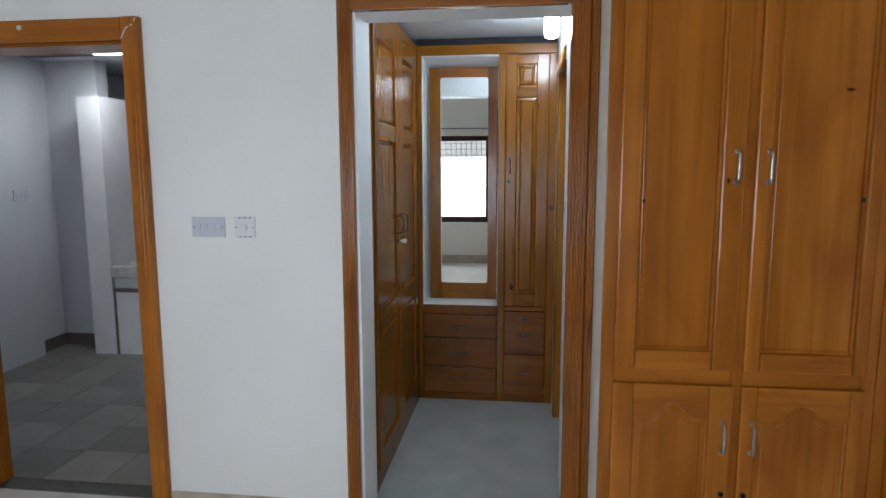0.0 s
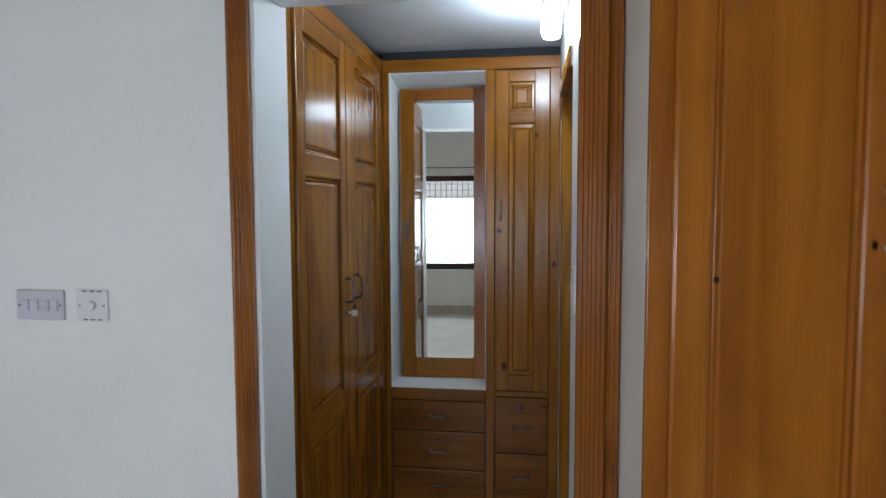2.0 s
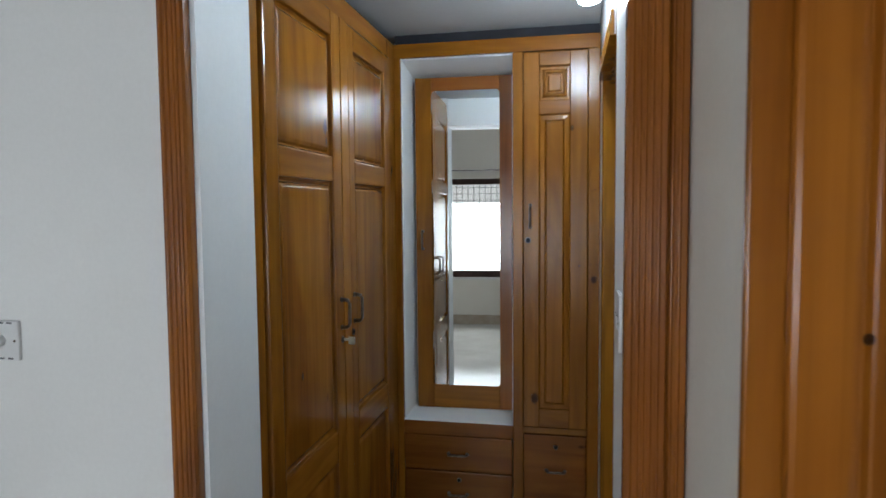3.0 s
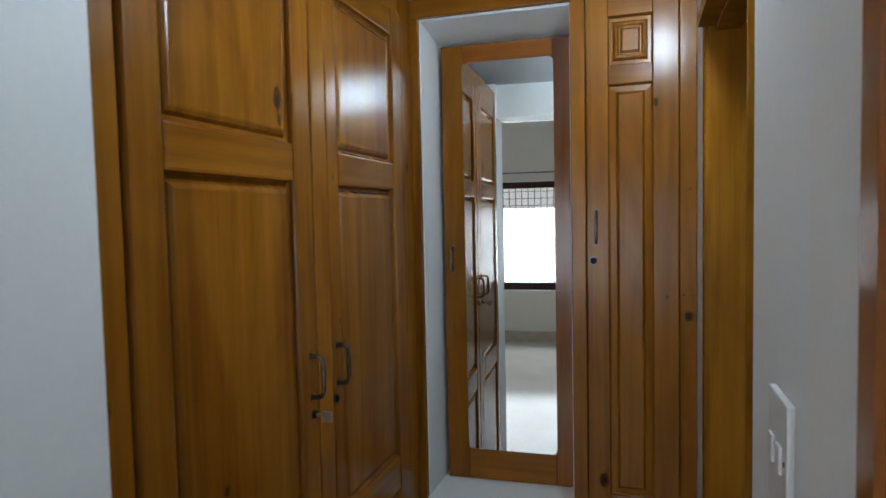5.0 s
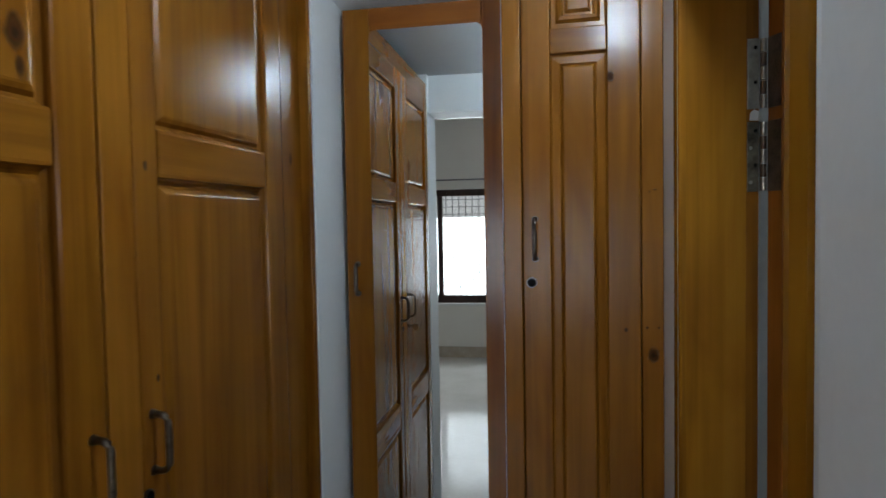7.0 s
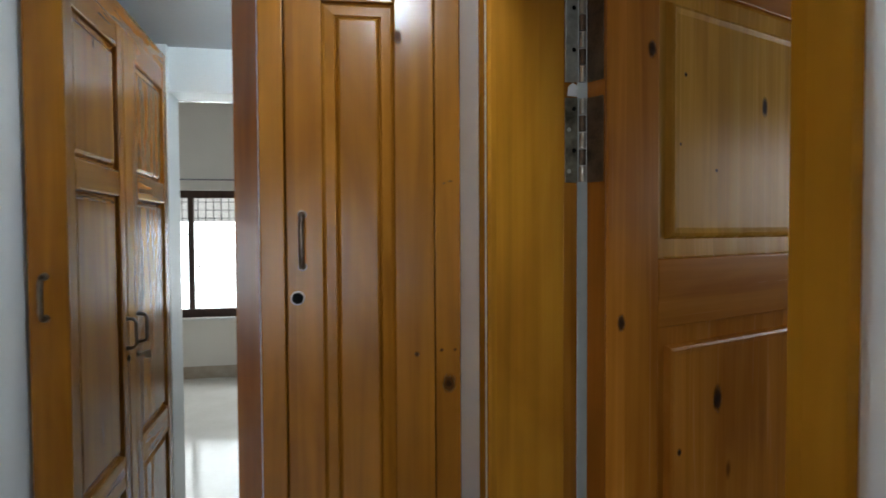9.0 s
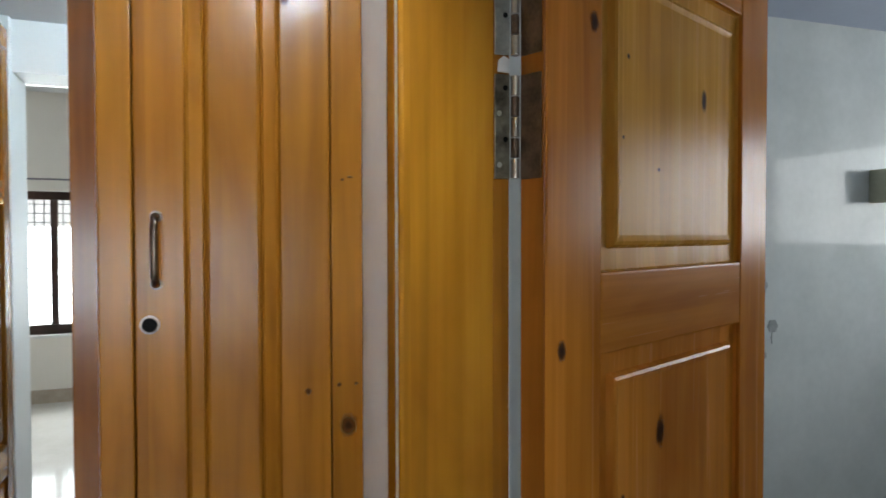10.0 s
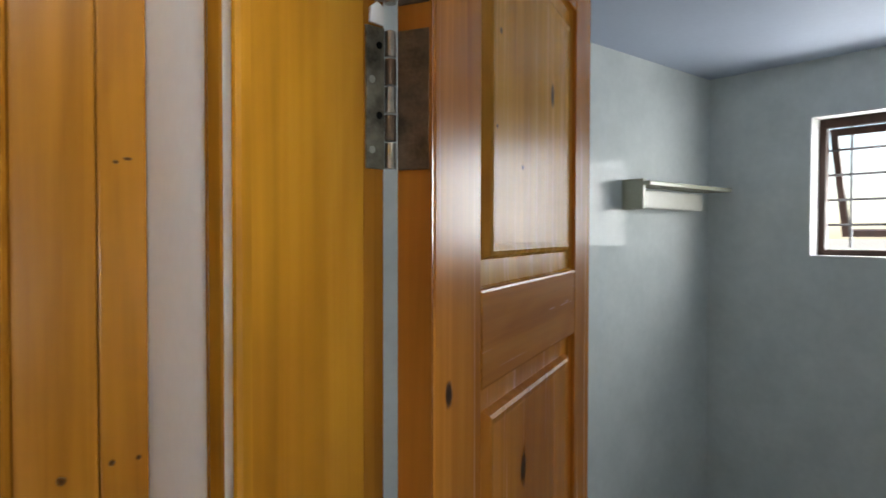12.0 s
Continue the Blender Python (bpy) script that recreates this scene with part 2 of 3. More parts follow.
def structure(name, bm, material, label="", category=""):
    return tagged(link(bm, name, material), label, category, kind="structure")


def box(x0, x1, y0, y1, z0, z1, bevel=0.0, bm=None):
    own = bmesh.new()
    v = [own.verts.new((x, y, z)) for x in (x0, x1) for y in (y0, y1) for z in (z0, z1)]
    for f in ((0, 1, 3, 2), (4, 6, 7, 5), (0, 4, 5, 1), (2, 3, 7, 6), (0, 2, 6, 4), (1, 5, 7, 3)):
        own.faces.new([v[i] for i in f])
    if bevel:
        bmesh.ops.bevel(own, geom=own.edges[:], offset=bevel, segments=2, profile=0.6, affect="EDGES")
    bmesh.ops.recalc_face_normals(own, faces=own.faces[:])
    if bm is None:
        return own
    me = bpy.data.meshes.new("tmp")
    own.to_mesh(me)
    own.free()
    bm.from_mesh(me)
    bpy.data.meshes.remove(me)
    return bm


def boxes(rows, bevel=0.0):
    bm = bmesh.new()
    for r in rows:
        box(*r, bevel=bevel, bm=bm)
    return bm


def holed_wall(axis, d0, d1, outer, hole):
    """A wall slab, d0 to d1 thick along axis ('x' or 'y'), with one opening. outer, hole: (u0, u1, z0, z1)."""
    bm = bmesh.new()

    def loop(r, d):
        u0, u1, z0, z1 = r
        pts = ((u0, z0), (u1, z0), (u1, z1), (u0, z1))
        return [bm.verts.new((d, u, z) if axis == "x" else (u, d, z)) for u, z in pts]
    of, ob, hf, hb = loop(outer, d0), loop(outer, d1), loop(hole, d0), loop(hole, d1)
    for i in range(4):
        k = (i + 1) % 4
        for a, e in ((of, hf), (hf, hb), (hb, ob), (ob, of)):
            bm.faces.new((a[i], a[k], e[k], e[i]))
    bmesh.ops.recalc_face_normals(bm, faces=bm.faces[:])
    return bm


def extrude(points, axis, a, c, bm=None):
    """A prism over a 2D outline. axis 'z': outline in x, y; 'y': in x, z; 'x': in y, z."""
    bm = bm or bmesh.new()

    def at(p, h):
        return {"z": (p[0], p[1], h), "y": (p[0], h, p[1]), "x": (h, p[0], p[1])}[axis]
    lo = [bm.verts.new(at(p, a)) for p in points]
    hi = [bm.verts.new(at(p, c)) for p in points]
    k = len(points)
    for i in range(k):
        bm.faces.new((lo[i], lo[(i + 1) % k], hi[(i + 1) % k], hi[i]))
    bm.faces.new(lo)
    bm.faces.new(hi)
    bmesh.ops.recalc_face_normals(bm, faces=bm.faces[:])
    return bm


def tube(points, r, sides=10, bm=None):
    bm = bm or bmesh.new()
    pts = [Vector(p) for p in points]
    rings = []
    for i, p in enumerate(pts):
        d = (pts[min(i + 1, len(pts) - 1)] - pts[max(i - 1, 0)]).normalized()
        up = Vector((0, 0, 1)) if abs(d.z) < 0.9 else Vector((1, 0, 0))
        u = d.cross(up).normalized()
        w = d.cross(u)
        rings.append([bm.verts.new(p + r * (math.cos(6.28319 * k / sides) * u + math.sin(6.28319 * k / sides) * w)) for k in range(sides)])
    for q, s in zip(rings, rings[1:]):
        for k in range(sides):
            bm.faces.new((q[k], q[(k + 1) % sides], s[(k + 1) % sides], s[k]))
    bm.faces.new(rings[0])
    bm.faces.new(rings[-1])
    bmesh.ops.recalc_face_normals(bm, faces=bm.faces[:])
    return bm


def disc(x, z, y0, y1, r, sides=18, rz=1.0):
    """A short cylinder whose axis runs along y."""
    pts = [(x + r * math.cos(6.28319 * k / sides), z + r * rz * math.sin(6.28319 * k / sides)) for k in range(sides)]
    return extrude(pts, "y", y0, y1)


def rings_panel(x0, x1, z0, z1, steps, arch=0.0, bm=None):
    """A panel lofted through nested outlines; steps: (inset, y). arch lifts the middle of the top edge."""
    bm = bm or bmesh.new()
    loops = []
    for inset, y in steps:
        a, c, lo, hi = x0 + inset, x1 - inset, z0 + inset, z1 - inset
        pts = [(a, lo), (c, lo)]
        if arch:
            for k in range(17):
                u = 1 - k / 16
                s = max(0.0, 1 - abs(u - 0.5) / 0.34)
                pts.append((a + (c - a) * u, hi - arch + arch * (s * s * (3 - 2 * s))))
        else:
            pts += [(c, hi), (a, hi)]
        loops.append([bm.verts.new((p[0], y, p[1])) for p in pts])
    k = len(loops[0])
    for q, s in zip(loops, loops[1:]):
        for i in range(k):
            bm.faces.new((q[i], q[(i + 1) % k], s[(i + 1) % k], s[i]))
    bm.faces.new(loops[-1])
    bmesh.ops.recalc_face_normals(bm, faces=bm.faces[:])
    return bm


def d_handle(parent, x, z, y, length, material, along="z", out=0.032, r=0.0045, name="handle", label="bent metal pull handle"):
    """A bow handle on a face at depth y (front is towards -y)."""
    pts, c = [], out * 0.55
    bow = [(-0.5 * length, 0.0), (-0.5 * length, out - c)]
    bow += [(-0.5 * length + c - c * math.cos(q), out - c + c * math.sin(q)) for q in (0.4, 0.8, 1.2, 1.5708)]
    for s, d in bow + [(-s, d) for s, d in reversed(bow)]:
        pts.append((x, y - d, z + s) if along == "z" else (x + s, y - d, z))
    h = part(name, tube(pts, r), material, parent, label, smooth=True)
    for e in (-0.5, 0.5):
        cx, cz = (x, z + e * length) if along == "z" else (x + e * length, z)
        part("rosette", disc(cx, cz, y - 0.004, y + 0.002, 0.008), material, h)
    return h


def lock(parent, x, z, y, r=0.013, key=False):
    c = part("lock", disc(x, z, y - 0.004, y + 0.004, r), bronze, parent, "round steel lock rim")
    part("keyhole", disc(x, z, y - 0.0055, y, r * 0.78), black_hole, c, "dark keyhole")
    if key:
        part("key", boxes([(x - 0.002, x + 0.002, y - 0.03, y - 0.004, z - 0.004, z + 0.004), (x - 0.0015, x + 0.0015, y - 0.045, y - 0.022, z - 0.016, z + 0.010)], 0.001), steel, c, "small steel key in the lock")


def knot(parent, x, z, y, r=0.012, tall=1.5):
    part("knot", disc(x, z, y - 0.0006, y + 0.001, r * 1.25, 18, tall), knot_brown, parent, "dark oval knot")


RAISED = [(0, 0.010), (0.006, 0.012), (0.008, 0.016), (0.034, 0.006), (0.036, 0.003)]


def panel_door(parent, w, h, t, stile, rails, v, c, name="door", label="", bevel=0.005, field=RAISED, arch=0.0, x0=0.0, z0=0.0, y0=0.0):
    """A framed door, front face at y0, from (x0, z0). rails: (bottom, top) heights of its cross rails, from the floor of the door up."""
    sl, sr = stile if isinstance(stile, tuple) else (stile, stile)
    door = part(name, box(x0 + sl * 0.5, x0 + w - sr * 0.5, y0 + t - 0.006, y0 + t, z0 + 0.02, z0 + h - 0.02), v, parent, label)
    for a, s in ((x0, sl), (x0 + w - sr, sr)):
        part("stile", box(a, a + s, y0, y0 + t - 0.001, z0, z0 + h, bevel), v, door)
    for lo, hi in rails:
        part("rail", box(x0 + sl, x0 + w - sr, y0 + 0.0005, y0 + t - 0.001, z0 + lo, z0 + hi, bevel), c, door)
    for (_, lo), (hi, _) in zip(rails, rails[1:]):
        bm = rings_panel(x0 + sl - 0.002, x0 + w - sr + 0.002, z0 + lo - 0.002, z0 + hi + 0.002, [(i, y0 + y) for i, y in field], arch)
        part("panel", bm, v, door)
        if arch:
            k, a, b2, top = 17, x0 + sl, x0 + w - sr, z0 + hi
            pts = [(a, top + 0.001), (b2, top + 0.001)]
            for q in range(k):
                u = 1 - q / (k - 1)
                s = max(0.0, 1 - abs(u - 0.5) / 0.34)
                pts.append((a + (b2 - a) * u, top - arch * 1.05 + arch * (s * s * (3 - 2 * s))))
            part("arched_rail", extrude(pts, "y", y0 + 0.001, y0 + t - 0.002), c, door)
    return door


# ---- the setting ----
LINTEL = 2.227
# bedroom
structure("floor_bedroom", box(-2.9, 2.1, -1.5, 2.70, -0.12, 0), cream_tile, "glossy cream tiled bedroom floor", "floor")
structure("ceiling_bedroom", box(-2.9, 2.1, -1.5, 2.82, 3.0, 3.12), ceiling_paint, "plain white bedroom ceiling", "ceiling")
structure("wall_south", holed_wall("y", -1.70, -1.5, (-3.05, 2.25, 0, 3.0), (-2.02, 0.38, 0.66, 2.05)), cream_plaster, "cream plastered wall around the window", "wall")
structure("wall_west", box(-3.05, -2.9, -1.5, 2.61, 0, 3.0), plaster, "plain cream plastered wall", "wall")
structure("wall_east", box(2.1, 2.25, -1.5, 2.9, 0, 3.0), plaster, "plain cream plastered wall", "wall")
structure("wall_north", boxes([(-3.05, -2.672, 2.61, 2.81, 0, 3.0), (-1.722, -0.73, 2.61, 2.81, 0, 3.0), (-2.672, -1.722, 2.61, 2.81, 2.145, 3.0)]), plaster, "off-white plastered wall with switches", "wall")
structure("wall_lintel", box(-0.73, 0.165, 2.61, 2.81, LINTEL, 3.0), reveal_paint, "white plastered lintel over the dressing opening", "wall")
structure("wall_pier", boxes([(0.165, 0.262, 2.612, 2.81, 0, 3.0)]), plaster, "white plastered pier beside the wardrobe", "wall")
structure("wardrobe_side_wall", extrude([(0.247, 2.168), (0.262, 2.611), (0.262, 2.81), (0.305, 2.81), (0.305, 2.168)], "z", 0, 3.0), cream_plaster, "narrow white side wall of the built-in wardrobe", "wall")
structure("wall_behind_wardrobe", box(0.305, 2.1, 2.62, 2.81, 0, 3.0), plaster, "plastered wall behind the wardrobes", "wall")
structure("baseboard", boxes([(-2.9, 2.1, -1.5, -1.488, 0, 0.13)]), marble_strip, "tan marble skirting below the window", "skirting")
structure("baseboard_north", boxes([(-1.64, -0.78, 2.598, 2.61, 0, 0.10)]), marble_strip, "tan marble skirting", "skirting")
# dressing room
structure("floor_dressing", box(-1.4, 0.313, 2.70, 4.75, -0.12, 0), terrazzo, "grey terrazzo dressing room floor", "floor")
structure("ceiling_dressing", box(-1.4, 0.172, 2.81, 4.75, 2.420, 2.56), dressing_ceiling, "grey-white dressing room ceiling", "ceiling")
structure("wall_dressing_west", box(-1.5, -1.4, 2.81, 4.75, 0, 2.56), reveal_paint, "white dressing room wall", "wall")
structure("wall_dressing_north", box(-1.5, 0.313, 4.56, 4.75, 0, 2.56), reveal_paint, "white wall behind the dressing cabinets", "wall")
BATH = (3.262, 3.936, 2.125)
east = boxes([(0.1785, 0.322, BATH[1], 4.56, 0, 2.56), (0.172, 0.313, BATH[0], BATH[1], BATH[2], 2.56)])
extrude([(0.170, 2.812), (0.170, 3.15), (0.194, 3.236), (0.194, BATH[0]), (0.313, BATH[0]), (0.313, 2.812)], "z", 0, 2.56, east)
structure("wall_dressing_east", east, reveal_paint, "white wall with the bathroom doorway", "wall")
structure("wall_dressing_south", boxes([(-1.4, -0.718, 2.811, 2.846, 0, 2.42), (-0.7295, -0.718, 2.614, 2.811, 0, LINTEL)]), reveal_paint, "white plastered wall behind the wardrobe", "wall")
# bathroom
structure("floor_bath", box(0.313, 2.99, 2.90, 5.0, -0.12, 0), terrazzo, "grey bathroom floor", "floor")
structure("ceiling_bath", box(0.313, 2.99, 2.90, 5.0, 2.394, 2.5), bath_paint, "blue-white painted bathroom ceiling", "ceiling")
structure("wall_bath_north", box(0.313, 2.99, 5.0, 5.18, 0, 2.5), bath_tile, "glossy pale grey-green tiled bathroom wall", "wall")
structure("wall_bath_south", box(0.313, 3.14, 2.81, 2.90, 0, 2.5), bath_tile, "glossy pale grey-green tiled bathroom wall", "wall")
BW = (3.60, 4.540, 1.540, 2.150)
structure("wall_bath_east", holed_wall("x", 2.99, 3.14, (2.90, 5.18, 0, 2.5), BW), bath_tile, "glossy tiled wall around the bathroom window", "wall")
structure("wall_bath_west", boxes([(0.314, 0.322, 2.90, BATH[0], 0, 2.394), (0.323, 0.331, BATH[1] + 0.03, 5.0, 0, 2.394), (0.314, 0.322, BATH[0], BATH[1] + 0.03, BATH[2] + 0.03, 2.394)]), bath_tile, "tiled bathroom side of the partition", "wall")
# hall beyond the bedroom door
hall_floor = structure("floor_hall", box(-5.2, -1.5, 2.70, 6.6, -0.12, -0.006), grout_dark, "dull grey-brown tiled hall floor", "floor")
structure("ceiling_hall", box(-5.2, -1.5, 2.81, 6.6, 2.5, 2.6), hall_paint, "pale hall ceiling", "ceiling")
structure("wall_hall_west", box(-5.2, -4.15, 2.81, 6.6, 0, 2.5), hall_paint, "grey-white hall wall", "wall")
structure("wall_hall_inner", box(-4.15, -3.671, 5.15, 5.30, 0, 2.5), hall_paint, "grey-white hall wall beside the pillar", "wall")
structure("wall_hall_north", box(-4.15, -1.5, 6.45, 6.6, 0, 2.5), hall_paint, "grey-white hall wall", "wall")
structure("wall_hall_east", box(-1.62, -1.51, 2.81, 6.45, 0, 2.5), hall_paint, "grey-white hall wall", "wall")

ground = structure("ground", box(-400, 400, -400, 400, -0.5, -0.2), earth, "dry bare ground outside", "ground")
# ---- things ----

# fluted casing of the dressing opening: slim left post, wide right post, head and boarded fascia


def fluted(x0, x1, yf, yb, flutes):
    """Plan outline of a casing whose front (towards -y) is ribbed by round flutes."""
    pts = [(x0, yb), (x0, yf + 0.006), (x0 + 0.004, yf)]
    for a, c in flutes:
        for k in range(9):
            u = k / 8
            pts.append((a + (c - a) * u, yf - 0.0032 * math.sin(math.pi * u)))
    return pts + [(x1 - 0.004, yf), (x1, yf + 0.006), (x1, yb)]


opening = thing("opening_casing", pose(0, 0, 0), "rust-brown varnished fluted wooden casing round the dressing opening", "door frame")
part("post", extrude(fluted(-0.790, -0.7295, 2.583, 2.612, [(-0.784, -0.773), (-0.769, -0.761), (-0.757, -0.749), (-0.746, -0.740)]), "z", 0, 2.285), rust_v, opening)
part("post", extrude(fluted(0.148, 0.2215, 2.572, 2.611, [(0.154, 0.162), (0.167, 0.174), (0.177, 0.184), (0.188, 0.196), (0.201, 0.209)]), "z", 0, 2.999), rust_v, opening)
part("outer_moulding", extrude(fluted(0.222, 0.2600, 2.590, 2.611, [(0.226, 0.234), (0.239, 0.247)]), "z", 0, 2.999), rust_v, opening)
part("head", boxes([(-0.728, 0.1475, 2.572, 2.609, LINTEL, LINTEL + 0.042), (-0.728, 0.1475, 2.564, 2.609, LINTEL + 0.046, LINTEL + 0.058)], 0.003), rust_h, opening)
for k in range(11):
    part("fascia_board", box(-0.728 + k * 0.0796, -0.650 + k * 0.0796, 2.584, 2.609, LINTEL + 0.059, 2.995, 0.003), rust_v, opening)

# bedroom wardrobe with framed doors
wr = thing("wardrobe", pose(0.243, 2.150, 0), "amber varnished pine wardrobe with panelled doors and steel handles", "wardrobe", "built-in bedroom wardrobes")
W = 0.88
part("carcass", boxes([(0.064, W, 0.025, 0.45, 0.001, 0.10), (0.064, 0.078, 0.025, 0.45, 0.10, 2.99), (W - 0.018, W, 0.025, 0.45, 0.10, 2.99), (0.078, W - 0.018, 0.44, 0.45, 0.1, 2.99), (0.078, W - 0.018, 0.025, 0.44, 2.97, 2.99)]), amber_v, wr)
STILES = ((0, 0.046), (0.427, 0.466), (0.835, W))
for a, c in STILES:
    part("face_stile", box(a, c, 0, 0.0175, 0.001, 2.99, 0.003), amber_v, wr)
for (_, a), (c, _) in zip(STILES, STILES[1:]):
    for lo, hi in ((0.001, 0.12), (0.865, 0.94), (2.36, 2.42), (2.94, 2.99)):
        part("face_rail", box(a, c, 0.001, 0.0175, lo, hi, 0.003), amber_h, wr)
FIELD_FLAT = [(0, 0.010), (0.003, 0.013), (0.007, 0.016), (0.011, 0.0155), (0.016, 0.010), (0.020, 0.008)]
FIELD_ARCH = [(0, 0.010), (0.004, 0.012), (0.008, 0.0135), (0.026, 0.0105), (0.030, 0.0085)]
for a, side in ((0.040, 1), (0.4595, -1)):
    wd, st = (0.393, (0.070, 0.076)) if side > 0 else (0.3815, (0.050, 0.044))
    d = panel_door(wr, wd, 1.445, 0.022, st, [(0, 0.066), (1.385, 1.445)], amber_v, amber_h, field=FIELD_FLAT, bevel=0.008, x0=a, z0=0.928, y0=-0.0225)
    d_handle(d, 0.400 if side > 0 else 0.497, 1.604, -0.0225, 0.098, steel, r=0.0065, out=0.028, label="bright steel pull handle")
    d2 = panel_door(wr, wd, 0.772, 0.022, st, [(0, 0.052), (0.715, 0.772)], amber_v, amber_h, field=FIELD_ARCH, arch=0.055, x0=a, z0=0.105, y0=-0.0225)
    d_handle(d2, 0.402 if side > 0 else 0.496, 0.700, -0.0225, 0.10, steel, r=0.0055, out=0.028, label="bright steel pull handle")
    panel_door(wr, wd, 0.55, 0.022, st, [(0, 0.055), (0.495, 0.55)], amber_v, amber_h, field=FIELD_FLAT, x0=a, z0=2.40, y0=-0.0225)
    lock(d2, 0.410 if side > 0 else 0.482, 0.495, -0.0225, 0.010)
knot(wr, 0.120, 1.495, -0.0145, 0.0055, 1.2)
knot(wr, 0.725, 1.84, -0.0145, 0.014, 0.4)
knot(wr, 0.790, 1.50, -0.0145, 0.006, 1.2)
knot(wr, 0.379, 1.56, -0.0225, 0.006, 1.6)
copy_thing(wr, pose(0.243 + W + 0.003, 2.150, 0))

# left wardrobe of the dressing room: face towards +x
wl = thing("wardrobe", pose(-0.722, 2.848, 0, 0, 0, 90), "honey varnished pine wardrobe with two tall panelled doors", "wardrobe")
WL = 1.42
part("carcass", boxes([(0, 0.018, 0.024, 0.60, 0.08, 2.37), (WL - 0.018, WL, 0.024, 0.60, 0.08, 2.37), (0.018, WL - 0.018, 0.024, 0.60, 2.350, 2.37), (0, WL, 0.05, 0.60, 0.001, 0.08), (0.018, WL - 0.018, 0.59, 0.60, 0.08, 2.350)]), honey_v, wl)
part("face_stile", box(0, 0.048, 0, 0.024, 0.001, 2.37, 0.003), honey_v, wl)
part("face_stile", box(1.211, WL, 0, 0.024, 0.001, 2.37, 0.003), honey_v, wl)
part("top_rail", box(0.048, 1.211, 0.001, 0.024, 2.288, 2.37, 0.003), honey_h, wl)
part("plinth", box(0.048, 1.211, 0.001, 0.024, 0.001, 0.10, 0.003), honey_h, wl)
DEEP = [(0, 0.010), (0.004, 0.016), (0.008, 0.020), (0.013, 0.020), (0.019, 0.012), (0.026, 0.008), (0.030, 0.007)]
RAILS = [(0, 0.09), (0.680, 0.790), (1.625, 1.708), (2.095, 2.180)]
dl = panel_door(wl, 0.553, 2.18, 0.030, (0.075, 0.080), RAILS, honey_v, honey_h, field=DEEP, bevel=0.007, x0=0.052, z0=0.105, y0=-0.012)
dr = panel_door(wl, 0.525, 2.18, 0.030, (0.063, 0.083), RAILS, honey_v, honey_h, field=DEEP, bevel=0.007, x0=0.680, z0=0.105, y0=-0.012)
part("astragal", box(0.607, 0.678, -0.013, 0.018, 0.105, 2.284, 0.004), honey_v, dl)
d_handle(dl, 0.572, 1.285, -0.012, 0.096, bronze, out=0.031, r=0.0055, label="bent dark bronze pull handle")
d_handle(dr, 0.704, 1.285, -0.012, 0.096, bronze, out=0.031, r=0.0055, label="bent dark bronze pull handle")
lock(dl, 0.578, 1.195, -0.012, 0.011, key=True)
lock(dr, 0.688, 1.200, -0.012, 0.011)
knot(dl, 0.476, 1.902, -0.0052, 0.016, 1.7)
knot(dl, 0.482, 1.857, -0.0052, 0.007, 2.2)
knot(dl, 0.26, 1.15, -0.0052, 0.008)
knot(dr, 0.708, 1.748, -0.012, 0.006)
knot(dr, 0.722, 1.39, -0.012, 0.005)

# back cabinet of the dressing room: tall door, drawers, open niche with the mirror door behind
BACK = pose(-0.722, 4.172, 0)
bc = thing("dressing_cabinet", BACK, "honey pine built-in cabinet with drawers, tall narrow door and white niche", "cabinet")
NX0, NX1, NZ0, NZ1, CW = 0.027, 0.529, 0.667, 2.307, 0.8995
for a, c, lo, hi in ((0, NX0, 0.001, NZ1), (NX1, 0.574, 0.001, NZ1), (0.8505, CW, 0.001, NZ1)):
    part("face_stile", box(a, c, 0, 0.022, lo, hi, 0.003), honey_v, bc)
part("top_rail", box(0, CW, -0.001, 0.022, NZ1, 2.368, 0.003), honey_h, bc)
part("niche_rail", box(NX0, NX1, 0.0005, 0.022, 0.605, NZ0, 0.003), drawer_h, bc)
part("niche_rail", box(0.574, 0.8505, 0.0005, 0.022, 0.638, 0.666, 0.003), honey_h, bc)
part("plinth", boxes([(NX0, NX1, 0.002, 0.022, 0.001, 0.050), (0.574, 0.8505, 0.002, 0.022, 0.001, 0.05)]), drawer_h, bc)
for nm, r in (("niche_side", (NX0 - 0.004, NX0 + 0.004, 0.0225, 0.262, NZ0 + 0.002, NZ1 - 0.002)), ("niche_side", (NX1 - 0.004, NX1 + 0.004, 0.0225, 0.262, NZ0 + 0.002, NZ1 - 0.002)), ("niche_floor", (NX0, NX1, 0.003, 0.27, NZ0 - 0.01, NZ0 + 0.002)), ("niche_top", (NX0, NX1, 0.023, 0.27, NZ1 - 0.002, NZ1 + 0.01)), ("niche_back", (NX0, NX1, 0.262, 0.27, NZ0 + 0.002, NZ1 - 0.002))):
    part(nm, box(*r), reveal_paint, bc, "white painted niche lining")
# added wedge: its slope catches lamp light only grazingly, greying the bright band
part("niche_soffit", extrude([(0.024, NZ1 - 0.003), (0.024, NZ1 - 0.006), (0.255, 2.262), (0.255, NZ1 - 0.003)], "x", NX0 + 0.0045, NX1 - 0.0045), reveal_paint, bc, "added white wedge whose slope dims the band above the mirror")
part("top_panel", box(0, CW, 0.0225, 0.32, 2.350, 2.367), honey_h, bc)
